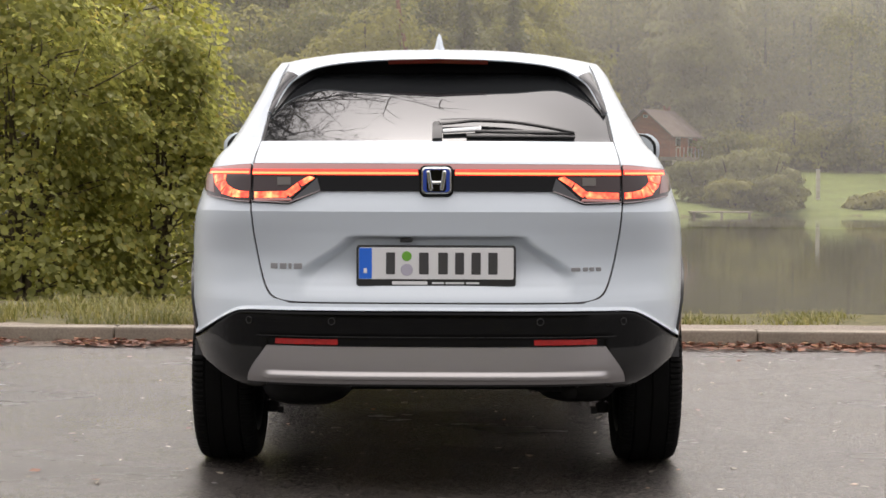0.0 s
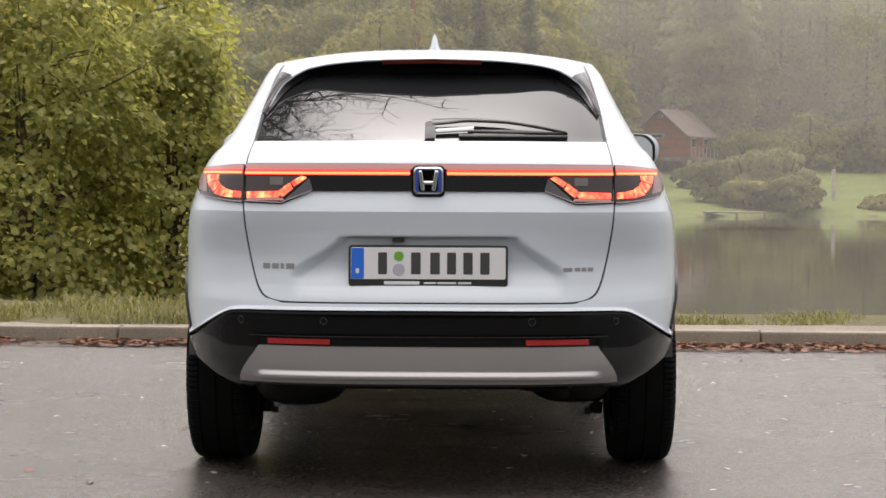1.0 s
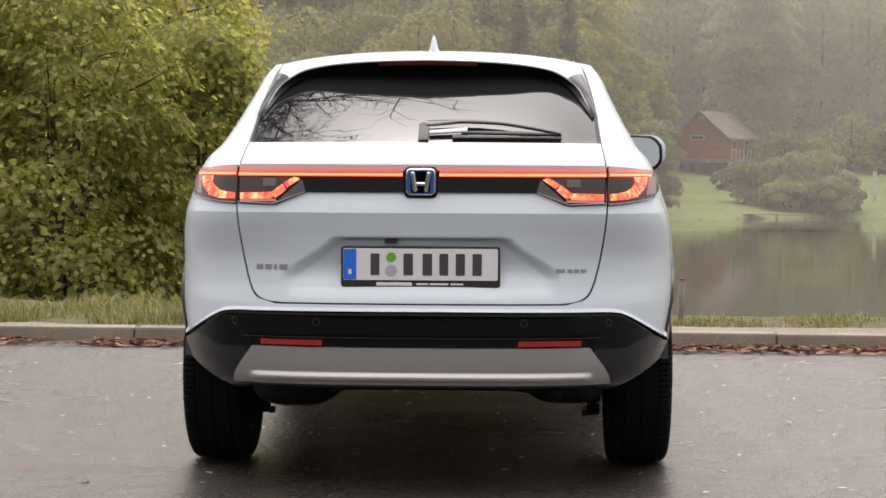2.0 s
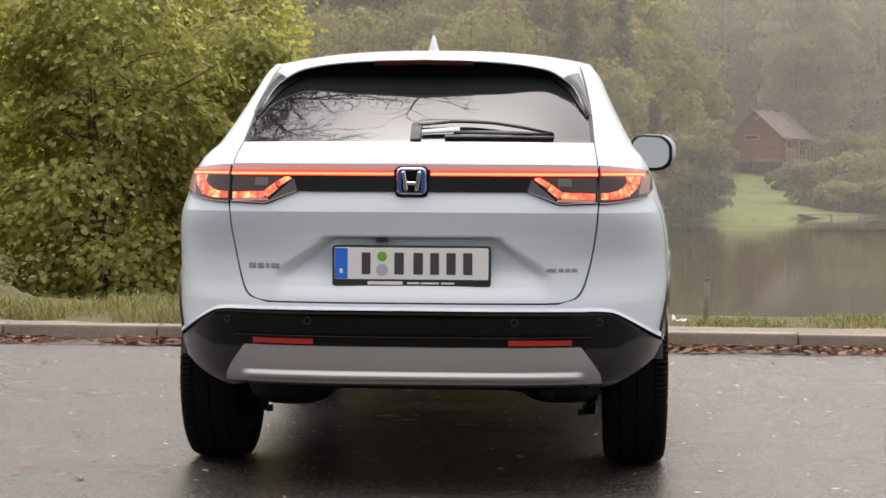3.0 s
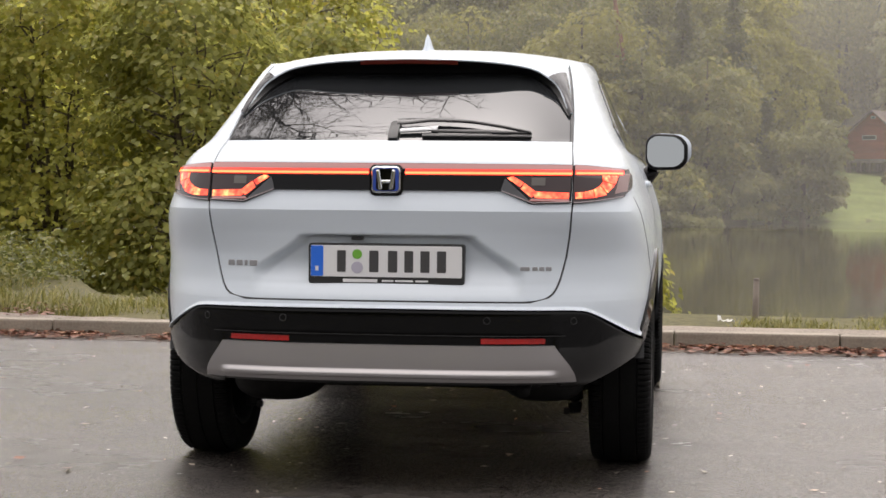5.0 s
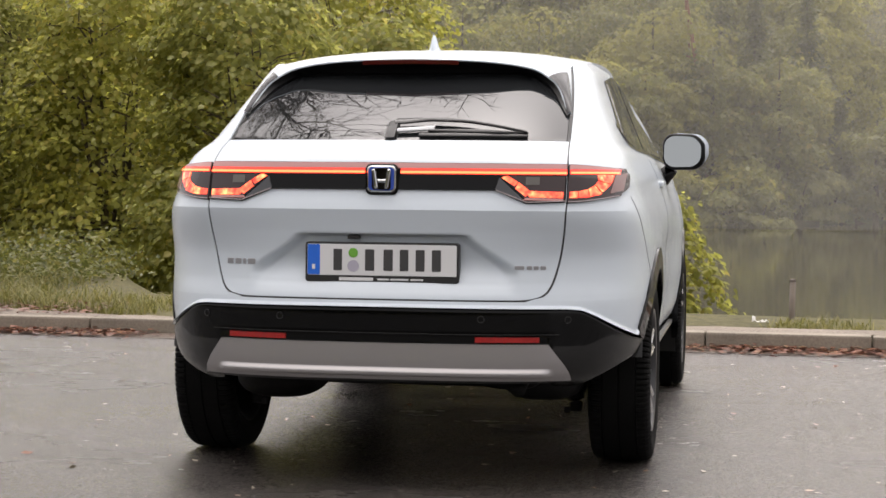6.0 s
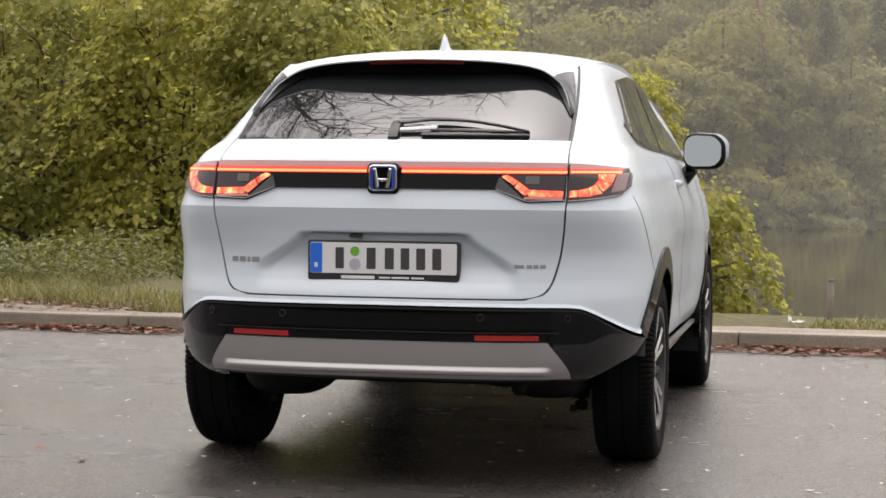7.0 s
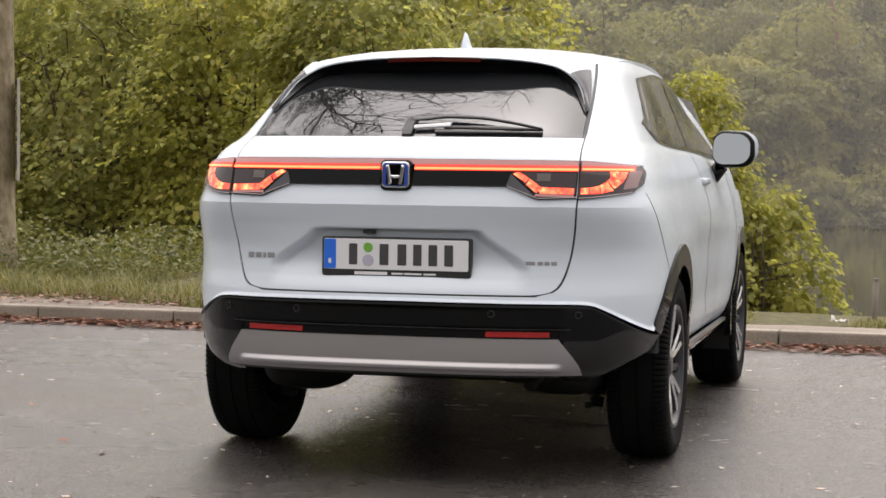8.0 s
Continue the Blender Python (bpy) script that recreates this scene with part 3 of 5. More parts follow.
piece("crowns", leaf_cloud("crowns", np.concatenate(back), 0.85, LEAF, rng, 1.2), rear)
woods = thing("far_woods", "misty mixed woods of conifers and broadleaf trees on the far hillside", "woods", kind="stuff")
piece("trunks", mesh_of("trunks", tv, tf, BARK), woods)
for name, kind, mat in (("broadleaf_crowns", "tree", LEAF_FAR), ("yellowing_crowns", "yellow", LEAF_YELLOW), ("conifer_crowns", "conifer", NEEDLE)):
    p = np.concatenate([a for a, b in woods_of[kind]])
    q = np.concatenate([b for a, b in woods_of[kind]])
    piece(name, facing_leaves(name, p, q, q * np.array([1, 1, 0.0]), 0.38, mat, rng, scatter=0.5), woods)


# ---- the far meadow: cabin, jetty, bushes, posts ----
CABIN_WALL = grained("red_stained_boards", [(0.3, (0.20, 0.055, 0.035)), (0.6, (0.30, 0.095, 0.06)), (0.8, (0.36, 0.13, 0.085))], 2.5, 0.8, 0.5, 0.4, 0.02, (1, 1, 6))
CABIN_ROOF = grained("grey_brown_roof", [(0.3, (0.13, 0.10, 0.09)), (0.7, (0.22, 0.18, 0.165))], 2.0, 0.8, 0.4, 0.4, 0.02)
CABIN_WOOD = grained("weathered_posts", [(0.3, (0.16, 0.13, 0.11)), (0.7, (0.28, 0.24, 0.20))], 4.0, 0.85, 0.8)
CABIN_DARK = material("dark_window", (0.03, 0.03, 0.035), 0.1)
CABIN_TRIM = grained("pale_trim", [(0.3, (0.40, 0.37, 0.33)), (0.7, (0.52, 0.49, 0.45))], 5.0, 0.7)
CY = 160.0
cabin = thing("cabin", "small red-stained wooden cabin on posts with a grey-brown gable roof", "cabin", (18.4, CY + 2, 0), turn=60.0)
FL, EA, AP = 2.6, 4.72, 6.72


def cabin_wall():
    hw, ln = 2.35, 3.0
    v = [(-ln, -hw, FL), (ln, -hw, FL), (ln, hw, FL), (-ln, hw, FL), (-ln, -hw, EA), (ln, -hw, EA), (ln, hw, EA), (-ln, hw, EA), (-ln, 0, AP), (ln, 0, AP)]
    f = [(0, 1, 5, 4), (2, 3, 7, 6), (3, 0, 4, 8, 7), (1, 2, 6, 9, 5), (3, 2, 1, 0)]
    return mesh_of("wall", v, f, CABIN_WALL)


piece("wall", cabin_wall(), cabin)
for k in range(16):
    piece("board", box_mesh("board", -3.03, 3.03, -2.38, -2.352, FL + 0.02 + k * 0.131, FL + 0.135 + k * 0.131, CABIN_WALL), cabin)
for sg in (-1, 1):
    v = [(-3.5, 0, AP + 0.10), (3.5, 0, AP + 0.10), (3.5, sg * 2.85, EA - 0.32), (-3.5, sg * 2.85, EA - 0.32)]
    v += [(x, y, z - 0.12) for x, y, z in v]
    piece("roof", mesh_of("roof", v, [(0, 1, 2, 3), (7, 6, 5, 4), (0, 4, 5, 1), (1, 5, 6, 2), (2, 6, 7, 3), (3, 7, 4, 0)], CABIN_ROOF), cabin)
piece("deck", box_mesh("deck", -3.4, 3.4, -3.1, 2.5, FL - 0.28, FL, CABIN_WOOD), cabin)
for x in (-3.1, -1.0, 1.0, 3.1):
    for y in (-2.8, 2.2):
        piece("post", box_mesh("post", x - 0.16, x + 0.16, y - 0.16, y + 0.16, 0.3, FL - 0.28, CABIN_TRIM if y < 0 else CABIN_WOOD), cabin)
for x0, x1, z0, z1 in ((-1.9, -0.9, 3.4, 4.3), (0.9, 1.8, 2.75, 4.3)):
    w = piece("window", box_mesh("window", x0, x1, -2.44, -2.385, z0, z1, CABIN_TRIM), cabin)
    piece("pane", box_mesh("pane", x0 + 0.08, x1 - 0.08, -2.46, -2.43, z0 + 0.08, z1 - 0.08, CABIN_DARK), w)
for y0, y1, z0, z1 in ((-0.3, 1.0, 4.25, 4.65), (-0.2, 0.2, 6.05, 6.3)):
    w = piece("window", box_mesh("window", -3.06, -3.0, y0, y1, z0, z1, CABIN_TRIM), cabin)
    piece("pane", box_mesh("pane", -3.08, -3.05, y0 + 0.06, y1 - 0.06, z0 + 0.06, z1 - 0.06, CABIN_DARK), w)
for k in range(15):
    piece("board", box_mesh("board", -3.028, -3.002, -2.36, 2.36, FL + 0.02 + k * 0.14, FL + 0.145 + k * 0.14, CABIN_WALL), cabin)
piece("rail", box_mesh("rail", -3.4, 3.4, -3.12, -3.04, FL + 0.85, FL + 0.93, CABIN_WALL), cabin)
for k in range(9):
    x = -3.36 + k * 0.84
    piece("baluster", box_mesh("baluster", x - 0.035, x + 0.035, -3.11, -3.05, FL, FL + 0.85, CABIN_TRIM), cabin)
piece("chimney", box_mesh("chimney", 2.4, 2.9, 0.2, 0.7, AP - 0.5, AP + 0.55, CABIN_WALL), cabin)

jetty = thing("jetty", "low grey wooden jetty at the far shore", "jetty", (17.4, far_shore(17.4) - 1.2, WATER_Z))
for k in range(20):
    piece("plank", box_mesh("plank", -2.0 + k * 0.2, -1.82 + k * 0.2, -0.9, 0.9, 0.25, 0.33, CABIN_WOOD), jetty)
for x in (-1.8, 0.0, 1.8):
    piece("post", box_mesh("post", x - 0.08, x + 0.08, -0.85, -0.7, -0.6, 0.25, CABIN_WOOD), jetty)


def far_bush(x, y, h, r, seed, mat, n, size, label, group, category="bush", name="bush"):
    rg = np.random.default_rng(seed)
    t = thing(name, label, category, (x, y, ground_z(x, y)), group)
    v, f = [], []
    for k in range(5):
        a = k * 1.3
        tube(v, f, [(0, 0, -0.3), (math.cos(a) * r * 0.3, math.sin(a) * r * 0.3, h * 0.4), (math.cos(a) * r * 0.6, math.sin(a) * r * 0.6, h * 0.75)], [0.10, 0.07, 0.02], 5)
    piece("trunk", mesh_of("trunk", v, f, BARK), t)
    p, q = domes(rg, max(16, int(h * 8)), (r * 0.85, r * 0.85, h * 0.46), (0, 0, h * (0.50 if h > 7 else 0.38)), r * (0.30 if h > 7 else 0.34), n)
    keep = p[:, 2] > 0.02
    p, q = p[keep], q[keep]
    piece("crown", facing_leaves("crown", p, q, q * np.array([1, 1, 0.0]), size, mat, rg), t)


for k, (x, y, h, r, mt) in enumerate(((5.0, 113, 3.3, 2.6, LEAF_FAR), (8.3, 114, 3.0, 2.6, LEAF_FAR), (2.0, 108, 4.5, 2.6, LEAF_YELLOW), (19.6, 125, 4.3, 2.2, LEAF_PALE), (21.8, 124, 4.6, 2.1, LEAF_PALE),
                                      (17.6, 140, 2.1, 1.7, LEAF_FAR), (19.8, 146, 2.6, 1.8, LEAF_FAR), (17.3, 126, 3.4, 2.3, LEAF_FAR), (22.9, 123.5, 2.6, 1.5, LEAF_FAR), (19.0, 122.0, 2.2, 1.9, LEAF_YELLOW), (21.6, 121.5, 2.4, 2.0, LEAF_FAR), (28.5, 122.5, 1.1, 1.6, LEAF_YELLOW), (34.0, 123, 1.2, 2.2, LEAF_FAR), (37.5, 124, 1.1, 2.0, LEAF_YELLOW), (1.0, 96.5, 2.6, 2.2, LEAF_FAR), (-2.5, 95.5, 2.8, 2.4, LEAF_FAR), (-6.0, 95.0, 2.4, 2.3, LEAF_YELLOW), (6.4, 109.5, 2.4, 2.2, LEAF_FAR), (11.0, 152, 5.5, 2.8, LEAF_FAR), (23.8, 152, 5.0, 2.6, LEAF_FAR), (3.2, 102.4, 2.8, 1.9, LEAF_PALE), (4.9, 104.6, 3.1, 2.0, LEAF_PALE), (6.6, 106.9, 3.0, 2.0, LEAF_PALE), (8.3, 109.0, 2.6, 1.8, LEAF_PALE))):
    far_bush(x, y, h, r, 300 + k, mt, 4200, 0.30, "rounded green bush at the edge of the far meadow", "bushes on the far meadow")
far_bush(22.3, 168, 19.0, 4.8, 340, LEAF_PALE, 15000, 0.45, "tall rounded pale green tree rising behind the cabin", "", "tree", "broadleaf_tree")
far_bush(9.0, 158, 12.0, 4.0, 341, LEAF_FAR, 6000, 0.45, "broad green tree beside the cabin", "", "tree", "broadleaf_tree")
far_bush(11.8, 156, 9.5, 2.7, 343, LEAF_YELLOW, 6000, 0.40, "yellow-green tree beside the cabin", "", "tree", "broadleaf_tree")
far_bush(31.5, 172, 9.0, 3.8, 342, LEAF_YELLOW, 5000, 0.45, "bushy pale green tree at the meadow's edge", "", "tree", "broadleaf_tree")


def pine(x, y, h, lean, seed):
    rg = np.random.default_rng(seed)
    z = ground_z(x, y)
    t = thing("pine_tree", "tall leaning pine with a bare reddish trunk", "tree", (x, y, z), "reddish pines in the far woods")
    v, f = [], []
    tube(v, f, [(0, 0, -0.5), (lean * 0.35, 0, h * 0.4), (lean * 0.8, 0, h * 0.75), (lean, 0, h)], [0.15, 0.13, 0.10, 0.04], 7)
    piece("trunk", mesh_of("trunk", v, f, PINE_BARK, True), t, "bare reddish-brown trunk")
    q = rg.normal(size=(700, 3)) * np.array([1.5, 1.5, 0.9]) + np.array([lean, 0, h])
    piece("crown", leaf_cloud("crown", q, 0.5, NEEDLE, rg, 1.8, 0.6), t)


pine(-1.6, 104, 17.0, -2.2, 1)
pine(-2.9, 106, 18.0, -0.6, 2)

for k, (x, y, h) in enumerate(((26.6, 131, 2.2), (10.4, 126, 0.9))):
    o = box_mesh("marker_post", -0.14, 0.14, -0.1, 0.1, -0.2, h, CABIN_TRIM, 0.03)
    me = whole("marker_post", o, "small pale post standing in the far meadow", "post", "", "pale posts on the far meadow")
    me.matrix_world = pose(x, y, ground_z(x, y))

# ---- near bank: post, litter, tree with sign ----
v, f = [], []
tube(v, f, [(0, 0, -0.3), (0, 0, 0.10), (0.004, 0, 0.312)], [0.022, 0.0215, 0.021], 12)
tube(v, f, [(0.004, 0, 0.312), (0.004, 0, 0.326)], [0.024, 0.018], 12)
o = whole("bank_post", mesh_of("bank_post", v, f, CABIN_WOOD, True), "short weathered grey post in the grass by the water", "post")
o.matrix_world = pose(1.48, 6.77, 0.042)
LITTER = grained("white_paper", [(0.3, (0.42, 0.41, 0.39)), (0.7, (0.62, 0.61, 0.58))], 60.0, 0.7, 20.0)
bml = bmesh.new()
bmesh.ops.create_grid(bml, x_segments=12, y_segments=8, size=1.0)
for p in bml.verts:
    x, y = p.co.x, p.co.y
    p.co = Vector((x * 0.055, y * 0.03, 0.008 + 0.022 * max(0, noise.noise((x * 2.2, y * 2.2, 4)) + 0.15) + (0.035 if x < -0.6 else 0) * (1 - abs(y))))
o = whole("paper_litter", from_bm("paper_litter", bml, LITTER, True), "crumpled white paper litter on the verge", "litter")
o.matrix_world = pose(1.27, 6.22, 0.104)

tx, ty = -6.28, 9.25
tree = thing("bank_tree", "tree with smooth brown trunk and bare overhanging branches", "tree", (tx, ty, ground_z(tx, ty)))
v, f = [], []
tube(v, f, [(-0.03, 0, -0.3), (-0.02, 0, 0.0), (-0.01, 0, 0.25), (0, 0, 0.7), (0.0, 0, 1.6), (-0.02, 0, 3.0), (-0.05, 0, 5.0)], [0.26, 0.22, 0.165, 0.14, 0.135, 0.13, 0.10], 16)
piece("trunk", mesh_of("trunk", v, f, TRUNK_BARK, True), tree)
rg = np.random.default_rng(77)


def branch(v, f, p0, d, length, r, depth):
    pts, p = [np.array(p0)], np.array(p0, float)
    d = np.array(d, float)
    n = 5
    for k in range(n):
        d = d + rg.normal(size=3) * 0.16
        d[2] -= 0.02
        d /= np.linalg.norm(d)
        p = p + d * length / n
        pts.append(p.copy())
        if depth and k >= 1:
            for _ in range(2):
                q = d + rg.normal(size=3) * 0.75
                branch(v, f, p, q / np.linalg.norm(q), length * rg.uniform(0.35, 0.6), r * 0.5 * (1 - k / 8), depth - 1)
    tube(v, f, pts, [r * (1 - 0.8 * k / n) + 0.002 for k in range(n + 1)], 5)


def limb(target, h, r):
    """A long limb from the trunk towards a place, with forked twigs along its outer half."""
    v, f = [], []
    a, b = np.array([-0.03, 0, h]), np.array(target) - np.array([tx, ty, 0.1])
    pts = []
    for k in range(11):
        t = k / 10
        pts.append(a + (b - a) * t + np.array([0, 0, 0.5 * math.sin(math.pi * t)]) + rg.normal(size=3) * (0.10 if k else 0))
    tube(v, f, pts, [r * (1 - 0.75 * k / 10) for k in range(11)], 6)
    for k in range(4, 11):
        for _ in range(3):
            q = (b - a) / np.linalg.norm(b - a) + rg.normal(size=3) * 0.7
            branch(v, f, pts[k], q / np.linalg.norm(q), rg.uniform(0.9, 1.9), r * 0.36, 2)
    piece("branch", mesh_of("branch", v, f, BARK), tree, "bare dark forked branch")


for target, h, r in (((-2.1, 4.1, 6.0), 4.3, 0.075), ((-3.3, 5.0, 6.2), 4.6, 0.06), ((-2.4, 3.0, 6.8), 4.9, 0.06), ((-9.0, 6.5, 7.0), 4.7, 0.06), ((-6.0, 12.5, 7.5), 4.8, 0.06), ((-4.6, 6.4, 5.6), 4.2, 0.055)):
    limb(target, h, r)

SIGN = grained("weathered_sign_back", [(0.3, (0.34, 0.32, 0.28)), (0.7, (0.46, 0.44, 0.39))], 20.0, 0.6)
sign = thing("tree_sign", "thin weathered grey board hung on the tree trunk", "sign", (-6.09, 9.25, 0.93), turn=26.0)
piece("board", box_mesh("board", -0.006, 0.006, -0.30, 0.30, 0.0, 0.88, SIGN, 0.004), sign)
piece("rim", box_mesh("rim", -0.012, 0.012, -0.315, -0.300, -0.01, 0.89, CABIN_TRIM, 0.003), sign)

# ---- car materials ----
PAINT = material("pearl_white_paint", (0.55, 0.605, 0.655), 0.22)
bsdf(PAINT).inputs["Coat Weight"].default_value = 0.25
bsdf(PAINT).inputs["Specular IOR Level"].default_value = 0.4
bsdf(PAINT).inputs["Coat Roughness"].default_value = 0.03
_n = add(PAINT, "ShaderNodeTexNoise", Scale=900.0, Detail=2.0)
wire(PAINT, coords(PAINT), _n.inputs["Vector"])
wire(PAINT, span(PAINT, _n.outputs["Fac"], 0.3, 0.7, 0.2, 0.3), bsdf(PAINT).inputs["Roughness"])
GLOSS_BLACK = material("gloss_black_plastic", (0.002, 0.002, 0.0022), 0.035, 0.0, 0.2)
SATIN_BLACK = material("satin_black_plastic", (0.014, 0.014, 0.014), 0.45)
BLACK_TRIM = grained("grained_black_trim", [(0.3, (0.010, 0.010, 0.010)), (0.7, (0.020, 0.020, 0.020))], 700.0, 0.42, 8.0, 0.15, 0.0005, spec=0.5)
GUARD = grained("satin_corner_guard", [(0.3, (0.003, 0.003, 0.003)), (0.7, (0.005, 0.005, 0.005))], 700.0, 0.24, 8.0, 0.1, 0.0005, spec=0.5)
SOOT = material("matt_black_lining", (0.006, 0.006, 0.006), 0.35, 0.0, 0.15)
SILVER = material("silver_grey_bumper_paint", (0.36, 0.345, 0.345), 0.28, 0.75)
CHROME = material("chrome", (0.50, 0.51, 0.52), 0.16, 1.0)
ALLOY = material("machined_alloy", (0.55, 0.55, 0.56), 0.22, 1.0)
DARK_ALLOY = material("dark_painted_alloy", (0.03, 0.03, 0.032), 0.3, 0.3)
RUBBER = grained("tyre_rubber", [(0.3, (0.003, 0.003, 0.003)), (0.7, (0.007, 0.0068, 0.0065))], 180.0, 0.75, 12.0, 0.2, 0.001, spec=0.1)
GLASS = material("tinted_window_glass", (0.012, 0.013, 0.014), 0.015)
bsdf(GLASS).inputs["IOR"].default_value = 1.6
SIDE_GLASS = material("side_window_glass", (0.02, 0.022, 0.022), 0.01)
bsdf(SIDE_GLASS).inputs["IOR"].default_value = 2.4
MIRROR = material("mirror_glass", (0.38, 0.41, 0.41), 0.01, 1.0)
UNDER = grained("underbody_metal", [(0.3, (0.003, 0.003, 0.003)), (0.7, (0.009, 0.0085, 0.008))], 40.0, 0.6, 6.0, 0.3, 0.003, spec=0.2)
LAMP_BASE = material("smoked_lamp_housing", (0.035, 0.022, 0.022), 0.06)
LENS_END = material("dull_rosy_lens", (0.24, 0.15, 0.14), 0.06)
BRAKE_RED = material("dark_red_lens", (0.055, 0.006, 0.005), 0.1)
LAMP_CLEAR = material("rosy_clear_lens", (0.42, 0.20, 0.19), 0.05)
REFLECTOR = grained("red_reflector", [(0.4, (0.28, 0.008, 0.008)), (0.6, (0.42, 0.015, 0.012))], 400.0, 0.15, 40.0, 0.2, 0.001, spec=0.6)
PLATE_WHITE = material("plate_white", (0.66, 0.66, 0.66), 0.35)
PLATE_BLUE = material("plate_blue", (0.01, 0.13, 0.62), 0.4)
PLATE_INK = material("plate_ink", (0.045, 0.044, 0.045), 0.4)
STICKER_GREEN = material("sticker_green", (0.13, 0.36, 0.04), 0.4)
STICKER_GREY = material("sticker_grey", (0.40, 0.38, 0.45), 0.4)
BLUE_INLAY = material("blue_inlay", (0.03, 0.07, 0.35), 0.2)


def glowing(name, colour, strength, base=(0.5, 0.03, 0.02)):
    m = material(name, base, 0.12)
    bsdf(m).inputs["Emission Color"].default_value = (*colour, 1)
    bsdf(m).inputs["Emission Strength"].default_value = strength
    return m


LED_BAR = glowing("red_light_bar", (1.0, 0.05, 0.03), 0.75)
LED_CORE = glowing("light_bar_core", (1.0, 0.16, 0.05), 2.2)
LED_ORANGE = glowing("orange_red_led", (1.0, 0.10, 0.045), 1.3)
_v = coords(LED_ORANGE)
_c, _f = noise_ramp(LED_ORANGE, _v, 32.0, [(0.35, (1.0, 0.045, 0.03)), (0.55, (1.0, 0.12, 0.05)), (0.7, (1.0, 0.28, 0.10))], 2.0)
wire(LED_ORANGE, _c, bsdf(LED_ORANGE).inputs["Emission Color"])
wire(LED_ORANGE, span(LED_ORANGE, _f, 0.35, 0.7, 0.6, 2.0), bsdf(LED_ORANGE).inputs["Emission Strength"])


# ---- car body shape ----
def curve(*pts):
    """A smooth curve through points that never overshoots them."""
    px, py = [p[0] for p in pts], [p[1] for p in pts]
    n = len(px)
    h = [px[i + 1] - px[i] for i in range(n - 1)]
    d = [(py[i + 1] - py[i]) / h[i] for i in range(n - 1)]
    m = [d[0]] + [0.0 if d[i - 1] * d[i] <= 0 else 2 * d[i - 1] * d[i] / (d[i - 1] + d[i]) for i in range(1, n - 1)] + [d[-1]]

    def f(x):
        if x <= px[0]:
            return py[0]
        if x >= px[-1]:
            return py[-1]
        i = 0
        while x > px[i + 1]:
            i += 1
        t = (x - px[i]) / h[i]
        return (2 * t ** 3 - 3 * t * t + 1) * py[i] + (t ** 3 - 2 * t * t + t) * h[i] * m[i] + (3 * t * t - 2 * t ** 3) * py[i + 1] + (t ** 3 - t * t) * h[i] * m[i + 1]
    return f


def mix(a, b, t):
    return a + (b - a) * t


def ease(t):
    t = min(1.0, max(0.0, t))
    return t * t * (3 - 2 * t)


half_width = curve((0.28, 0.74), (0.34, 0.79), (0.40, 0.845), (0.50, 0.874), (0.65, 0.888), (0.80, 0.888), (0.88, 0.878), (0.95, 0.862), (1.0, 0.845), (1.05, 0.830),
                   (1.09, 0.812), (1.14, 0.785), (1.17, 0.7606), (1.19, 0.752), (1.25, 0.7263), (1.32, 0.6963), (1.40, 0.662), (1.45, 0.6406), (1.50, 0.600))
CREASE = 0.941        # height of the sharp fold across the tailgate
low_tail = curve((0.28, 0.12), (0.345, 0.030), (0.370, -0.010), (0.395, -0.020), (0.43, -0.022), (0.50, -0.020), (0.58, -0.020), (0.615, -0.018), (0.64, -0.014), (0.675, -0.002), (0.70, 0.006), (0.77, 0.015), (0.86, 0.010), (0.90, 0.0030), (CREASE, -0.0055))
high_tail = curve((CREASE, -0.0055), (0.96, 0.0010), (1.0, 0.0155), (1.05, 0.030), (1.10, 0.050), (1.14, 0.088), (1.185, 0.145))


def tail_y(z):
    """How far forward the tail lies at a height; the rear window is slightly bowed."""
    if z < CREASE:
        return low_tail(z)
    if z < 1.185:
        return high_tail(z)
    u = z - 1.185
    return 0.145 + 1.45 * u + 1.28 * u * u


corner_y = curve((0.3, 0.80), (1.10, 0.80), (1.185, 0.84), (1.288, 0.919), (1.42, 1.02), (1.50, 1.0813))
FRONT_Y, NOSE_Y = 3.55, 4.33
corner_power = curve((0.60, 3.1), (0.78, 3.15), (0.941, 3.9), (1.10, 4.0), (1.19, 3.1))      # how square the tail is in plan
hatch_x = curve((0.6405, 0.455), (0.642, 0.487), (0.646, 0.515), (0.655, 0.541), (0.67, 0.559), (0.70, 0.575), (0.75, 0.590), (0.80, 0.601), (0.90, 0.615), (1.0, 0.621), (1.10, 0.617), (1.18, 0.607), (1.288, 0.597), (1.42, 0.574), (1.48, 0.556))
roof_z = curve((0.45, 1.470), (0.70, 1.507), (1.0, 1.542), (1.4, 1.566), (1.8, 1.575), (2.2, 1.567), (2.5, 1.545), (2.7, 1.50))
edge_z = curve((0.45, 1.41), (0.70, 1.450), (1.0, 1.490), (1.4, 1.515), (1.8, 1.522), (2.2, 1.512), (2.5, 1.49), (2.7, 1.46))
WHEEL_Y, WHEEL_Z, WHEEL_X, AXLES = 0.81, 0.338, 0.772, 2.61
ARCH = 0.452


def arch_z(y):
    """Height of the painted edge over the wheels; 0 away from them."""
    z = 0.0
    for c in (WHEEL_Y, WHEEL_Y + AXLES):
        d = abs(y - c)
        if d < ARCH:
            z = max(z, WHEEL_Z + math.sqrt(ARCH * ARCH - d * d))
    return z


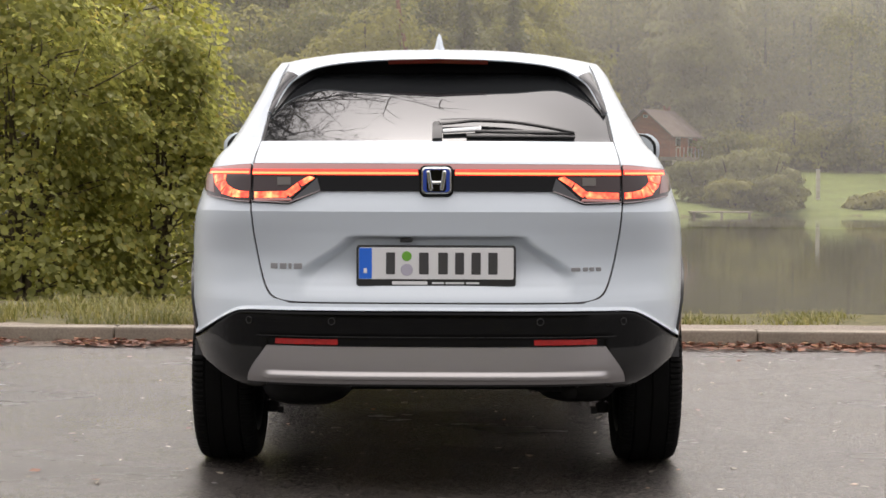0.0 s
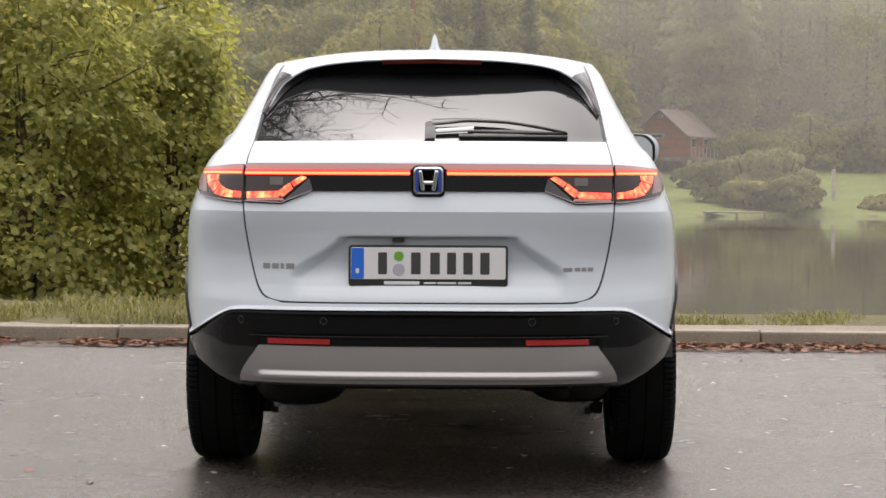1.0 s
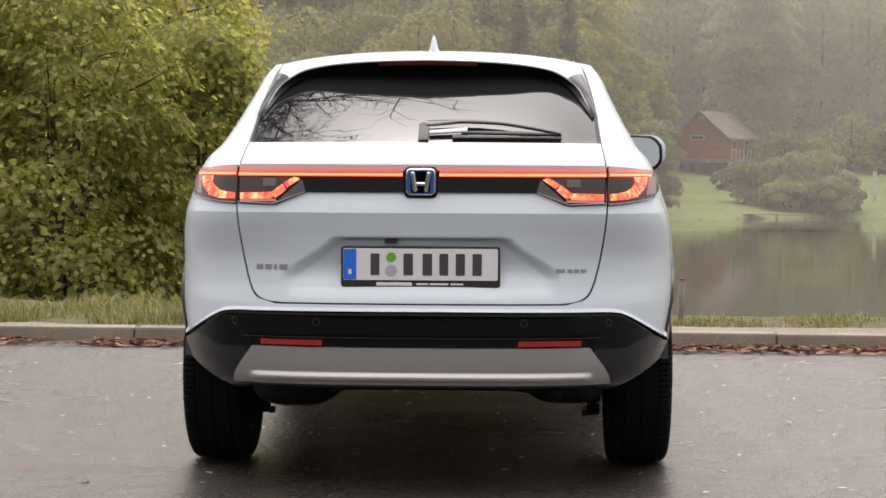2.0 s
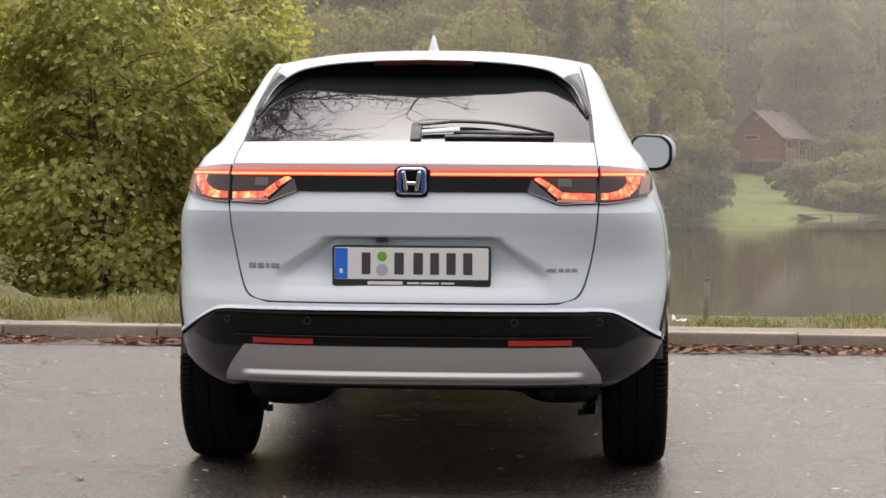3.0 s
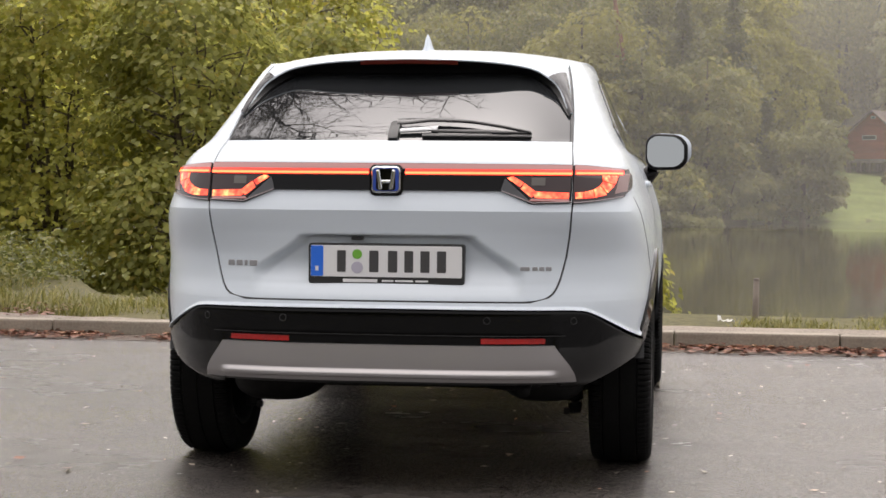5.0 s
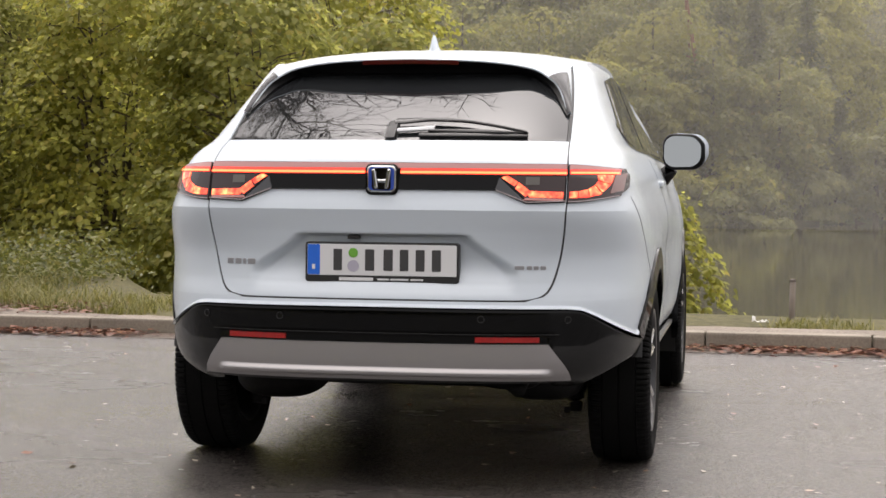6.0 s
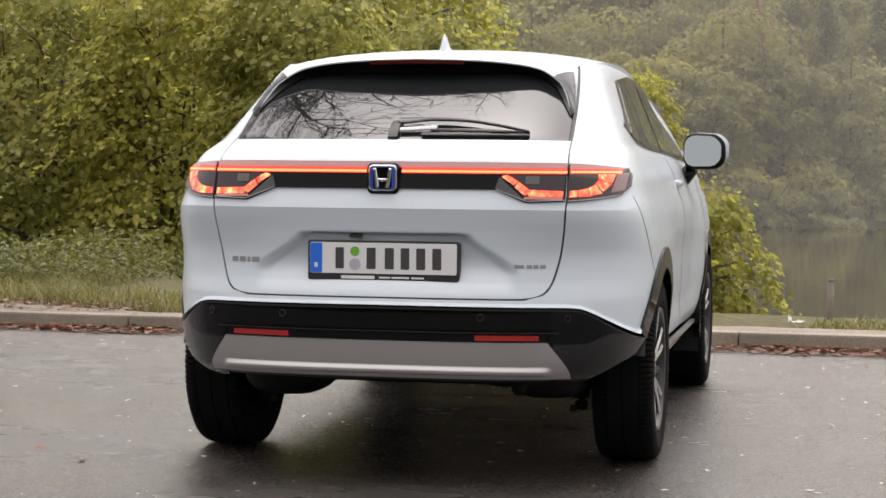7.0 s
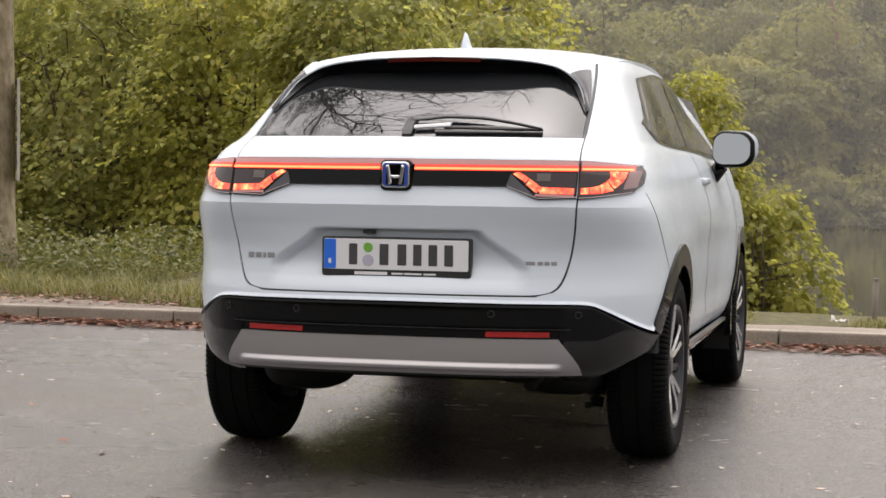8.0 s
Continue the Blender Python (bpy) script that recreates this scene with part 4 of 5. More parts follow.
def skin(s, z):
    """The body's surface: s 0 to 1 round the tail from its middle, 1 to 2 along the flank, 2 to 3 round the nose; below 0 on the other side."""
    side, s = (-1 if s < 0 else 1), abs(s)
    w, y0, yc, q = half_width(z), tail_y(z), corner_y(z), corner_power(z)
    if s <= 1:
        a = s * math.pi / 2
        x = w * math.sin(a) ** (2 / q)
        y = yc - (yc - y0) * math.cos(a) ** (2 / q) if s < 1 else yc
        return Vector((side * x, y, z))
    if s <= 2:
        y = mix(yc, FRONT_Y, s - 1)
        waist = ease((y - 1.0) / 0.75) * ease((3.1 - y) / 0.6)
        x = w - 0.022 * waist * ease((z - 0.42) / 0.12) * ease((0.92 - z) / 0.2) - 0.012 * waist - 0.02 * ease((y - 2.9) / 0.6)
        return Vector((side * x, y, z))
    a = (s - 2) * math.pi / 2
    e = 2 / 2.6
    nose = NOSE_Y - 0.10 * ease((z - 0.7) / 0.4) - 0.1 * ease((0.5 - z) / 0.2)
    w -= 0.02
    return Vector((side * w * max(0.0, math.cos(a)) ** e, FRONT_Y + (nose - FRONT_Y) * math.sin(a) ** e, z))


def s_of_x(x, z):
    """Where on the tail the surface is x from the middle."""
    f = min(1.0, abs(x) / half_width(z))
    return math.copysign(math.asin(min(1.0, f ** (corner_power(z) / 2))) * 2 / math.pi, x)


def s_of_y(y, z):
    yc = corner_y(z)
    if y >= yc:
        return 1 + (y - yc) / (FRONT_Y - yc)
    f = max(0.0, min(1.0, (yc - y) / (yc - tail_y(z))))
    return math.acos(min(1.0, f ** (corner_power(z) / 2))) * 2 / math.pi


def recess(x, z):
    """How far the number plate's niche sinks into the tailgate."""
    ax = abs(x)
    lip = 0.285 + 0.165 * ease((0.866 - z) / 0.15)
    return 0.040 * ease((0.860 - z) / 0.012) * ease((lip + 0.022 - ax) / 0.055) * ease((z - 0.648) / 0.13)


def outward(s, z, e=0.004):
    ds = skin(s + e, z) - skin(s - e, z)
    dz = skin(s, z + e) - skin(s, z - e)
    n = ds.cross(dz)
    return n.normalized() if n.length > 1e-12 else Vector((0, -1, 0))


def sheet(name, at, nu, nv, mat, skirt=0.012, smooth=True, mirrored=False):
    """A curved panel with turned-in edges. at(a, b) gives a place and its outward direction."""
    verts, norms = [], []
    for i in range(nu):
        for j in range(nv):
            p, n = at(i / (nu - 1), j / (nv - 1))
            verts.append(p)
            norms.append(n)
    faces = quads(nu, nv)
    if skirt:
        ring = [i * nv for i in range(nu)] + [(nu - 1) * nv + j for j in range(1, nv)] + [i * nv + nv - 1 for i in range(nu - 2, -1, -1)] + [j for j in range(nv - 2, 0, -1)]
        base = len(verts)
        for r in ring:
            verts.append(verts[r].copy())
        low = len(verts)
        for r in ring:
            verts.append(verts[r] - norms[r] * skirt)
        m = len(ring)
        for k in range(m):
            faces.append((base + k, low + k, low + (k + 1) % m, base + (k + 1) % m))
    if mirrored:
        verts = [Vector((-v.x, v.y, v.z)) for v in verts]
        faces = [tuple(reversed(f)) for f in faces]
    return mesh_of(name, verts, faces, mat, smooth)


def on_tail(x, z, off=0.0, dent=True):
    """A place on the tail at x, z, raised by off."""
    s = s_of_x(x, z)
    n = outward(s, z)
    return skin(s, z) + n * (off - (recess(x, z) if dent else 0.0)), n


def on_side(y, z, off=0.0):
    s = s_of_y(y, z)
    n = outward(s, z)
    return skin(s, z) + n * off, n


car = thing("car", "pearl white crossover car with lit red tail lamps on wet asphalt", "car")


def both(name, at, nu, nv, mat, parent, skirt=0.012, label=""):
    """The same part on both flanks."""
    made = []
    for m in (False, True):
        made.append(piece(name, sheet(name, at, nu, nv, mat, skirt, True, m), parent, label))
    return made


# painted shell: tail corners and flanks
def quarter(a, b):
    z0 = mix(0.637, CREASE, b / 0.55) if b < 0.55 else mix(CREASE, 1.19, (b - 0.55) / 0.45)
    g = s_of_x(hatch_x(max(z0 + 0.005, 0.6405)) + 0.006, z0)
    s = mix(g, 1.0, a)
    zl = max(0.637, min(0.90, arch_z(skin(s, z0).y)))
    z = mix(zl, CREASE, b / 0.55) if b < 0.55 else z0
    s2 = mix(s_of_x(hatch_x(max(z + 0.005, 0.6405)) + 0.006, z), 1.0, a) if a < 0.5 else s
    return skin(s2, z), outward(s2, z)


def fold(ob, reach):
    """Makes the fold across the tail a sharp edge, out to a distance from the middle."""
    for e in ob.data.edges:
        ends = [ob.data.vertices[k].co for k in e.vertices]
        if all(abs(p.z - CREASE) < 1e-4 and abs(p.x) < reach for p in ends):
            e.use_edge_sharp = True


for o in both("rear_quarter_panel", quarter, 40, 41, PAINT, car, 0.015):
    fold(o, 0.82)


clad_top = curve((0.0, 0.612), (0.60, 0.610), (0.655, 0.606), (0.70, 0.588), (0.75, 0.560), (0.80, 0.530), (0.86, 0.494))


def bumper_at(a, b):
    s = mix(-0.84, 0.84, a)
    zl = max(clad_top(abs(skin(s, 0.55).x)) + 0.001, min(0.6365, arch_z(skin(s, 0.55).y)))
    z = mix(zl, 0.6345 if abs(s) < s_of_x(0.50, 0.64) else 0.637, b ** 1.6)
    n = outward(s, z)
    lip = ease((0.80 - abs(s)) / 0.03)
    return skin(s, z) + n * (0.012 * lip + 0.002) * ease((zl + 0.012 - z) / 0.012), n


piece("bumper", sheet("bumper", bumper_at, 90, 14, PAINT, 0.012), car)


def flank(a, b):
    y_n = mix(0.80, 3.55, a)
    zl = max(0.36, arch_z(y_n))
    z = mix(zl, 1.19, b)
    s = 1.0 + (y_n - 0.80) / (3.55 - 0.80)
    return skin(s, z), outward(s, z)


both("side_panel", flank, 111, 40, PAINT, car, 0.015)


def upper(a, b):
    f = ease(a * 2.5)
    zn = mix(1.19, mix(1.478, 1.50, f), b)
    g = s_of_x(hatch_x(zn) + 0.0065, zn)
    sA = s_of_y(mix(3.30, 2.62, b), zn)
    s = mix(g, 1.0, a * 2.5) if a < 0.4 else mix(1.0, sA, (a - 0.4) / 0.6)
    p = skin(s, zn)
    p.z = mix(zn, 1.19 + b * (edge_z(p.y) - 1.19), f)
    return p, outward(s, zn)


both("pillar_panel", upper, 80, 22, PAINT, car, 0.01)


def nose(a, b):
    s = mix(-2.0, -3.0, a * 2) if a < 0.5 else mix(3.0, 2.0, a * 2 - 1)
    zl = max(0.12, arch_z(skin(s, 0.5).y))
    z = mix(zl, 0.98, b)
    return skin(s, z), -outward(s, z)


piece("front_panel", sheet("front_panel", nose, 61, 24, PAINT, 0.0), car)


def bonnet(a, b):
    y = mix(3.30, 4.22, b)
    w = 0.83 * (1 - max(0.0, (y - 3.6) / 0.72) ** 2.6 * 0.45)
    x = mix(-w, w, a)
    return Vector((x, y, mix(1.10, 0.97, b ** 1.5) - 0.10 * abs(x / w) ** 3)), Vector((0, 0, 1))


piece("bonnet", sheet("bonnet", bonnet, 31, 21, PAINT, 0.05), car)


def screen(a, b):
    y, z = mix(3.34, 2.60, b), mix(1.09, 1.50, b)
    w = mix(0.76, 0.58, b)
    x = mix(-w, w, a)
    return Vector((x, y - 0.16 * (abs(x) / w) ** 2 * (1 - 0.4 * b), z + 0.035 * (1 - (x / w) ** 2) * b)), Vector((0, 0.6, 0.8))


piece("windscreen", sheet("windscreen", screen, 25, 13, SIDE_GLASS, 0.004), car)


def roof_at(a, b):
    y = mix(0.852, 2.66, b)
    w = half_width(1.50) * (1 - 0.03 * ease((y - 2.0) / 0.7)) + 0.004
    if y < 1.1:
        w = min(w, hatch_x(1.45) + 0.012 + (y - 0.852) * 0.12)
    x = mix(-w, w, a)
    zr, ze = roof_z(y), edge_z(y)
    return Vector((x, y, zr - (zr - ze + 0.002) * abs(x / w) ** 2.6)), Vector((0, 0, 1))


piece("roof", sheet("roof", roof_at, 41, 41, PAINT, 0.02), car)


# inner body that closes the cabin and the gaps
def inner(a, b):
    z = mix(0.36, 1.44, b)
    s = mix(-2.0, 2.0, a)
    n = outward(s, z)
    p = skin(s, z) - n * (0.075 if abs(s) < 0.5 else 0.03)
    if z < 0.86:
        for c in (WHEEL_Y, WHEEL_Y + AXLES):
            if abs(p.y - c) < 0.46:
                p.x *= 0.70
    return p, n


piece("inner_shell", sheet("inner_shell", inner, 161, 30, SATIN_BLACK, 0.0), car)
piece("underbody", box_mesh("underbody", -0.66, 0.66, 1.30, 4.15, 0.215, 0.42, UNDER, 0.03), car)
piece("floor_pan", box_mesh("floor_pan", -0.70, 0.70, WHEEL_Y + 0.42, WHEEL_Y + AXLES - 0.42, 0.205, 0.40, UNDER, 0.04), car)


# ---- tailgate ----


def gate_at(a, b):
    z = mix(0.6405, CREASE, (b / 0.6) ** 1.35) if b < 0.6 else mix(CREASE, 1.178, (b - 0.6) / 0.4)
    x = mix(-1, 1, a) * hatch_x(z)
    return on_tail(x, z)


tailgate = piece("tailgate", sheet("tailgate", gate_at, 141, 111, PAINT, 0.018), car)
fold(tailgate, 1.0)


def seal_at(a, b):
    z = 0.637 + (1.46 - 0.637) * (b ** 1.6)
    x = hatch_x(max(z, 0.6405)) + mix(-0.004, 0.012, a)
    return on_tail(x, z, -0.0045, False)


both("tailgate_seal", seal_at, 3, 90, SATIN_BLACK, car, 0.0)
piece("tailgate_seal", sheet("tailgate_seal", lambda a, b: on_tail(mix(-0.56, 0.56, a), mix(0.628, 0.652, b), -0.0045, False), 41, 3, SATIN_BLACK, 0.0), car)


def window_at(a, b):
    z = mix(1.176, 1.44, b)
    x = mix(-1, 1, a) * (hatch_x(z) - 0.006)
    return on_tail(x, z, -0.004)


rear_window = piece("rear_window", sheet("rear_window", window_at, 61, 31, GLASS, 0.01), car, "dark tinted rear window reflecting the sky and bare branches")


edge_x = curve((0.0, 0.0), (0.3, 0.215), (0.55, 0.39), (0.75, 0.495), (0.88, 0.550), (1.0, 0.588))
edge_h = curve((0.0, 1.484), (0.2, 1.480), (0.33, 1.471), (0.44, 1.453), (0.53, 1.400), (0.56, 1.355), (0.588, 1.280))
edge_gap = curve((0.0, 0.185), (0.265, 0.158), (0.437, 0.11), (0.53, 0.078), (0.57, 0.036), (0.588, 0.006))


def spoiler_rim(x):
    """The spoiler's trailing edge, which sweeps down the sides of the window."""
    z = edge_h(abs(x))
    return Vector((x, on_tail(x, z, 0.0, False)[0].y - edge_gap(abs(x)), z))


def spoiler_root(t):
    """Where the spoiler meets the roof and, past the corner, the gap beside the tailgate."""
    if t < 0.72:
        x, y = t / 0.72 * 0.566, 0.848
        zr, ze = roof_z(y), edge_z(y)
        return Vector((x, y, zr - (zr - ze) * (x / 0.585) ** 2.6))
    z = mix(1.472, 1.274, (t - 0.72) / 0.28)
    return on_tail(hatch_x(z) - 0.003, z, 0.001, False)[0]


def spoiler_at(a, b):
    t = abs(2 * a - 1)
    o, i = spoiler_root(t), spoiler_rim(edge_x(t))
    n = Vector((1.2 * t ** 3, -0.35, 1.0)).normalized()
    p = o.lerp(i, b) + n * (0.010 * math.sin(math.pi * b) - 0.004 * ease((b - 0.9) / 0.1))
    sg = 1 if a >= 0.5 else -1
    return Vector((p.x * sg, p.y, p.z)), Vector((n.x * sg, n.y, n.z))


spoiler = piece("spoiler", sheet("spoiler", spoiler_at, 121, 25, PAINT, 0.005), car)


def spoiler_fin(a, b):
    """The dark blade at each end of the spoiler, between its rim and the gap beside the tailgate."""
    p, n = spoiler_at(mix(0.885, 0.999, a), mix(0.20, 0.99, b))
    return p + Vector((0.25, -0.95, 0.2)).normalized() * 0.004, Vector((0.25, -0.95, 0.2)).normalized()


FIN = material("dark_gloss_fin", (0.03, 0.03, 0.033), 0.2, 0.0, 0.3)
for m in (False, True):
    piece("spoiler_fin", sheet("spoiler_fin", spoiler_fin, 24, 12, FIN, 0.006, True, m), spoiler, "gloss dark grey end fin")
lining_in = curve((0.0, 0.0), (0.5, 0.02), (0.75, 0.034), (0.92, 0.022), (1.0, 0.004))


def spoiler_under(a, b):
    """Dark lining from the trailing edge forward to the glass."""
    t = abs(2 * a - 1)
    sg = 1 if a >= 0.5 else -1
    i = spoiler_rim(edge_x(t)) + Vector((0.001 * t, 0.004, -0.006 * (1 - t ** 4)))
    x = i.x - lining_in(t)
    g = on_tail(x, min(i.z - 0.010, 1.432), 0.001, False)[0]
    p = i.lerp(g, b)
    p.y += 0.012 * math.sin(math.pi * b) * (1 - t)
    return Vector((p.x * sg, p.y, p.z)), Vector((0, -0.5, -1)).normalized()


piece("spoiler_underside", sheet("spoiler_underside", lambda a, b: spoiler_under(1 - a, b), 121, 10, SOOT, 0.0), spoiler, "black hollow underside")


def brake_at(a, b):
    p = spoiler_rim(mix(-0.178, 0.178, a))
    return Vector((p.x, p.y - 0.003, p.z - mix(0.022, 0.007, b))), Vector((0, -1, 0))


piece("brake_light", sheet("brake_light", brake_at, 25, 5, BRAKE_RED, 0.012), spoiler, "dark red high brake light strip")

# antenna fin
av, af = [], []
for k in range(9):
    t = k / 8
    h = 0.070 * t
    yb, yf = 0.970 + 0.012 * t + 0.02 * t * t, 1.135 - 0.105 * t ** 0.9
    w = 0.016 * (1 - t) ** 6 + 0.010 * (1 - t) + 0.0075 * (1 - t ** 6) + 0.001
    for i in range(12):
        a = 2 * math.pi * i / 12
        av.append(Vector((w * math.cos(a) * (1 if math.sin(a) < 0.2 else 0.7), (yb + yf) / 2 - (yf - yb) / 2 * -math.sin(a), 1.535 + h)))
for k in range(8):
    for i in range(12):
        a, b = k * 12 + i, k * 12 + (i + 1) % 12
        af.append((a, b, b + 12, a + 12))
af.append(tuple(96 + i for i in range(12)))
piece("antenna_fin", mesh_of("antenna_fin", av, af, PAINT, True), car)


# ---- lamps ----
bar_top = curve((0.0, 1.098), (0.60, 1.096), (0.80, 1.082))
def low_edge(x):
    x = abs(x)
    if x < 0.385:
        return 1.008
    if x < 0.490:
        return mix(1.008, 0.964, (x - 0.385) / 0.105)
    return 0.964 + 0.012 * (x - 0.49) / 0.3


def band(x0, x1, z0, z1, off):
    """A strip over the tail between two heights, which may depend on x."""
    f0 = z0 if callable(z0) else (lambda x: z0)
    f1 = z1 if callable(z1) else (lambda x: z1)

    def at(a, b):
        x = mix(x0, x1, a)
        return on_tail(x, mix(f0(x), f1(x), b), off, False)
    return at


panel = piece("light_panel", sheet("light_panel", band(-0.6165, 0.6165, low_edge, bar_top, 0.007), 121, 10, GLOSS_BLACK, 0.012), car, "gloss black light panel across the tailgate")
piece("clear_strip", sheet("clear_strip", band(-0.6155, 0.6155, 1.079, lambda x: bar_top(x) - 0.002, 0.009), 81, 4, LAMP_CLEAR, 0.003), panel, "rosy clear lens strip")
for x0, x1 in ((-0.6155, -0.062), (0.062, 0.6155)):
    piece("light_bar", sheet("light_bar", band(x0, x1, 1.060, 1.078, 0.0095), 41, 4, LED_BAR, 0.003), panel, "glowing red light bar")
    piece("light_core", sheet("light_core", band(x0, x1, 1.0625, 1.0685, 0.0112), 41, 3, LED_CORE, 0.002), panel, "bright orange light strip")


def blob(points, off, n=7):
    """A quadrilateral patch over the tail from four x, z corners."""
    (ax, az), (bx, bz), (cx, cz), (dx, dz) = points

    def at(a, b):
        x = mix(mix(ax, bx, a), mix(dx, cx, a), b)
        z = mix(mix(az, bz, a), mix(dz, cz, a), b)
        return on_tail(x, z, off, False)
    return at


def mirror_pts(pts):
    return [(-x, z) for x, z in (pts[1], pts[0], pts[3], pts[2])]


def lamp_patch(name, pts, off, mat, parent, label="", n=6):
    for q in (pts, mirror_pts(pts)):
        piece(name, sheet(name, blob(q, off), n, n, mat, 0.003), parent, label)


# inner lamps on the tailgate
lamp_patch("lamp_glass", [(0.490, 0.974), (0.612, 0.974), (0.612, 1.056), (0.405, 1.056)], 0.0085, LAMP_BASE, panel, "smoked lamp glass")
lamp_patch("led", [(0.500, 0.984), (0.607, 0.982), (0.607, 1.002), (0.485, 1.006)], 0.0105, LED_ORANGE, panel)
lamp_patch("led", [(0.452, 1.014), (0.487, 0.986), (0.500, 1.005), (0.462, 1.034)], 0.0105, LED_ORANGE, panel)
lamp_patch("led", [(0.405, 1.050), (0.448, 1.022), (0.459, 1.036), (0.424, 1.056)], 0.0105, LED_ORANGE, panel)
lamp_patch("led_trim", [(0.478, 0.974), (0.607, 0.972), (0.607, 0.980), (0.486, 0.982)], 0.010, LAMP_CLEAR, panel)
lamp_patch("reverse_lamp", [(0.485, 1.026), (0.530, 1.026), (0.530, 1.052), (0.485, 1.052)], 0.0105, material("reverse_lamp_glass", (0.10, 0.09, 0.08), 0.08), panel)
lamp_patch("panel_trim", [(0.385, 1.010), (0.470, 0.974), (0.478, 0.978), (0.398, 1.050)], 0.0085, material("grey_lamp_trim", (0.045, 0.046, 0.05), 0.3), panel)


# outer lamps on the body
RIM = material("clear_lens_rim", (0.30, 0.25, 0.25), 0.08)


def outer_lamp(a, b):
    x = mix(0.6225, 0.807 - 0.014 * ease((b - 0.7) / 0.3) - 0.022 * ease((0.35 - b) / 0.35), a)
    zb, zt = mix(0.967, 0.990, a ** 1.6), bar_top(x)
    return on_tail(x, mix(zb, zt, b), 0.0085, False)


def outer_bit(x0, x1, z0, z1, off):
    f0 = z0 if callable(z0) else (lambda x: z0)
    f1 = z1 if callable(z1) else (lambda x: z1)
    return lambda a, b: on_tail(mix(x0, x1, a), mix(f0(mix(x0, x1, a)), f1(mix(x0, x1, a)), b), off, False)


for m in (False, True):
    lamp = piece("tail_lamp", sheet("tail_lamp", outer_lamp, 26, 10, LAMP_BASE, 0.012, True, m), car, "smoked tail lamp with glowing orange-red segments")
    piece("clear_strip", sheet("clear_strip", outer_bit(0.624, 0.785, 1.078, lambda x: bar_top(x) - 0.002, 0.0105), 15, 4, LAMP_CLEAR, 0.003, True, m), lamp, "rosy clear lens strip")
    piece("light_bar", sheet("light_bar", outer_bit(0.626, 0.778, 1.062, 1.077, 0.0108), 15, 3, LED_BAR, 0.003, True, m), lamp, "glowing red light bar")
    piece("light_core", sheet("light_core", outer_bit(0.628, 0.774, 1.0635, 1.069, 0.0125), 15, 3, LED_CORE, 0.002, True, m), lamp, "bright orange light strip")
    for pts in ([(0.628, 0.983), (0.653, 0.983), (0.653, 1.005), (0.628, 1.003)], [(0.656, 0.983), (0.688, 0.985), (0.683, 1.012), (0.656, 1.005)], [(0.691, 0.986), (0.727, 0.996), (0.704, 1.026), (0.686, 1.014)],
                [(0.729, 1.003), (0.752, 1.028), (0.714, 1.040), (0.706, 1.029)], [(0.753, 1.031), (0.762, 1.060), (0.712, 1.060), (0.714, 1.043)]):
        piece("led", sheet("led", blob(pts, 0.0105), 5, 5, LED_ORANGE, 0.003, True, m), lamp)
    piece("lens_rim", sheet("lens_rim", lambda a, b: on_tail(mix(0.624, 0.780, a), mix(0.968, 0.971, b) + 0.021 * a ** 1.6, 0.0105, False), 18, 3, RIM, 0.002, True, m), lamp, "pale lens rim")
    piece("lens_end", sheet("lens_end", blob([(0.752, 0.998), (0.790, 1.008), (0.797, 1.066), (0.766, 1.062)], 0.0105), 7, 8, LENS_END, 0.003, True, m), lamp, "dull rosy lens end")


# pale edge of the clear lens under the inner lamps
for m in (False, True):
    piece("lens_rim", sheet("lens_rim", lambda a, b: on_tail(mix(0.4905, 0.6155, a), mix(0.9655, 0.9685, b) + 0.005 * a, 0.0105, False), 14, 3, RIM, 0.002, True, m), panel, "pale lens rim")
    piece("lens_rim", sheet("lens_rim", lambda a, b: on_tail(mix(0.388, 0.4905, a), mix(1.006, 0.9655, a) + 0.003 * b, 0.0105, False), 14, 3, RIM, 0.002, True, m), panel, "pale lens rim")


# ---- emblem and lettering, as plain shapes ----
def disc_path(w, h, r, n=6):
    pts = []
    for cx, cz, a0 in ((w - r, h - r, 0), (-w + r, h - r, 90), (-w + r, -h + r, 180), (w - r, -h + r, 270)):
        for k in range(n + 1):
            a = radians(a0 + 90 * k / n)
            pts.append((cx + r * math.cos(a), cz + r * math.sin(a)))
    return pts


def tile(name, w, h, r, x, z, y0, y1, mat, bevel=0.002, taper=1.0):
    """A rounded tile standing on the tail, from depth y1 out to y0."""
    bm = bmesh.new()
    p = disc_path(w, h, r)
    back = [bm.verts.new((x + a, y1, z + b)) for a, b in p]
    mid = [bm.verts.new((x + a, y0 + bevel, z + b * (taper if b < 0 else 1))) for a, b in p]
    front = [bm.verts.new((x + a * (1 - bevel / w), y0, z + b * (1 - bevel / h))) for a, b in p]
    for u, v in ((back, mid), (mid, front)):
        for k in range(len(p)):
            bm.faces.new((u[k], u[(k + 1) % len(p)], v[(k + 1) % len(p)], v[k]))
    bm.faces.new(front)
    bm.faces.new(list(reversed(back)))
    return from_bm(name, bm, mat)


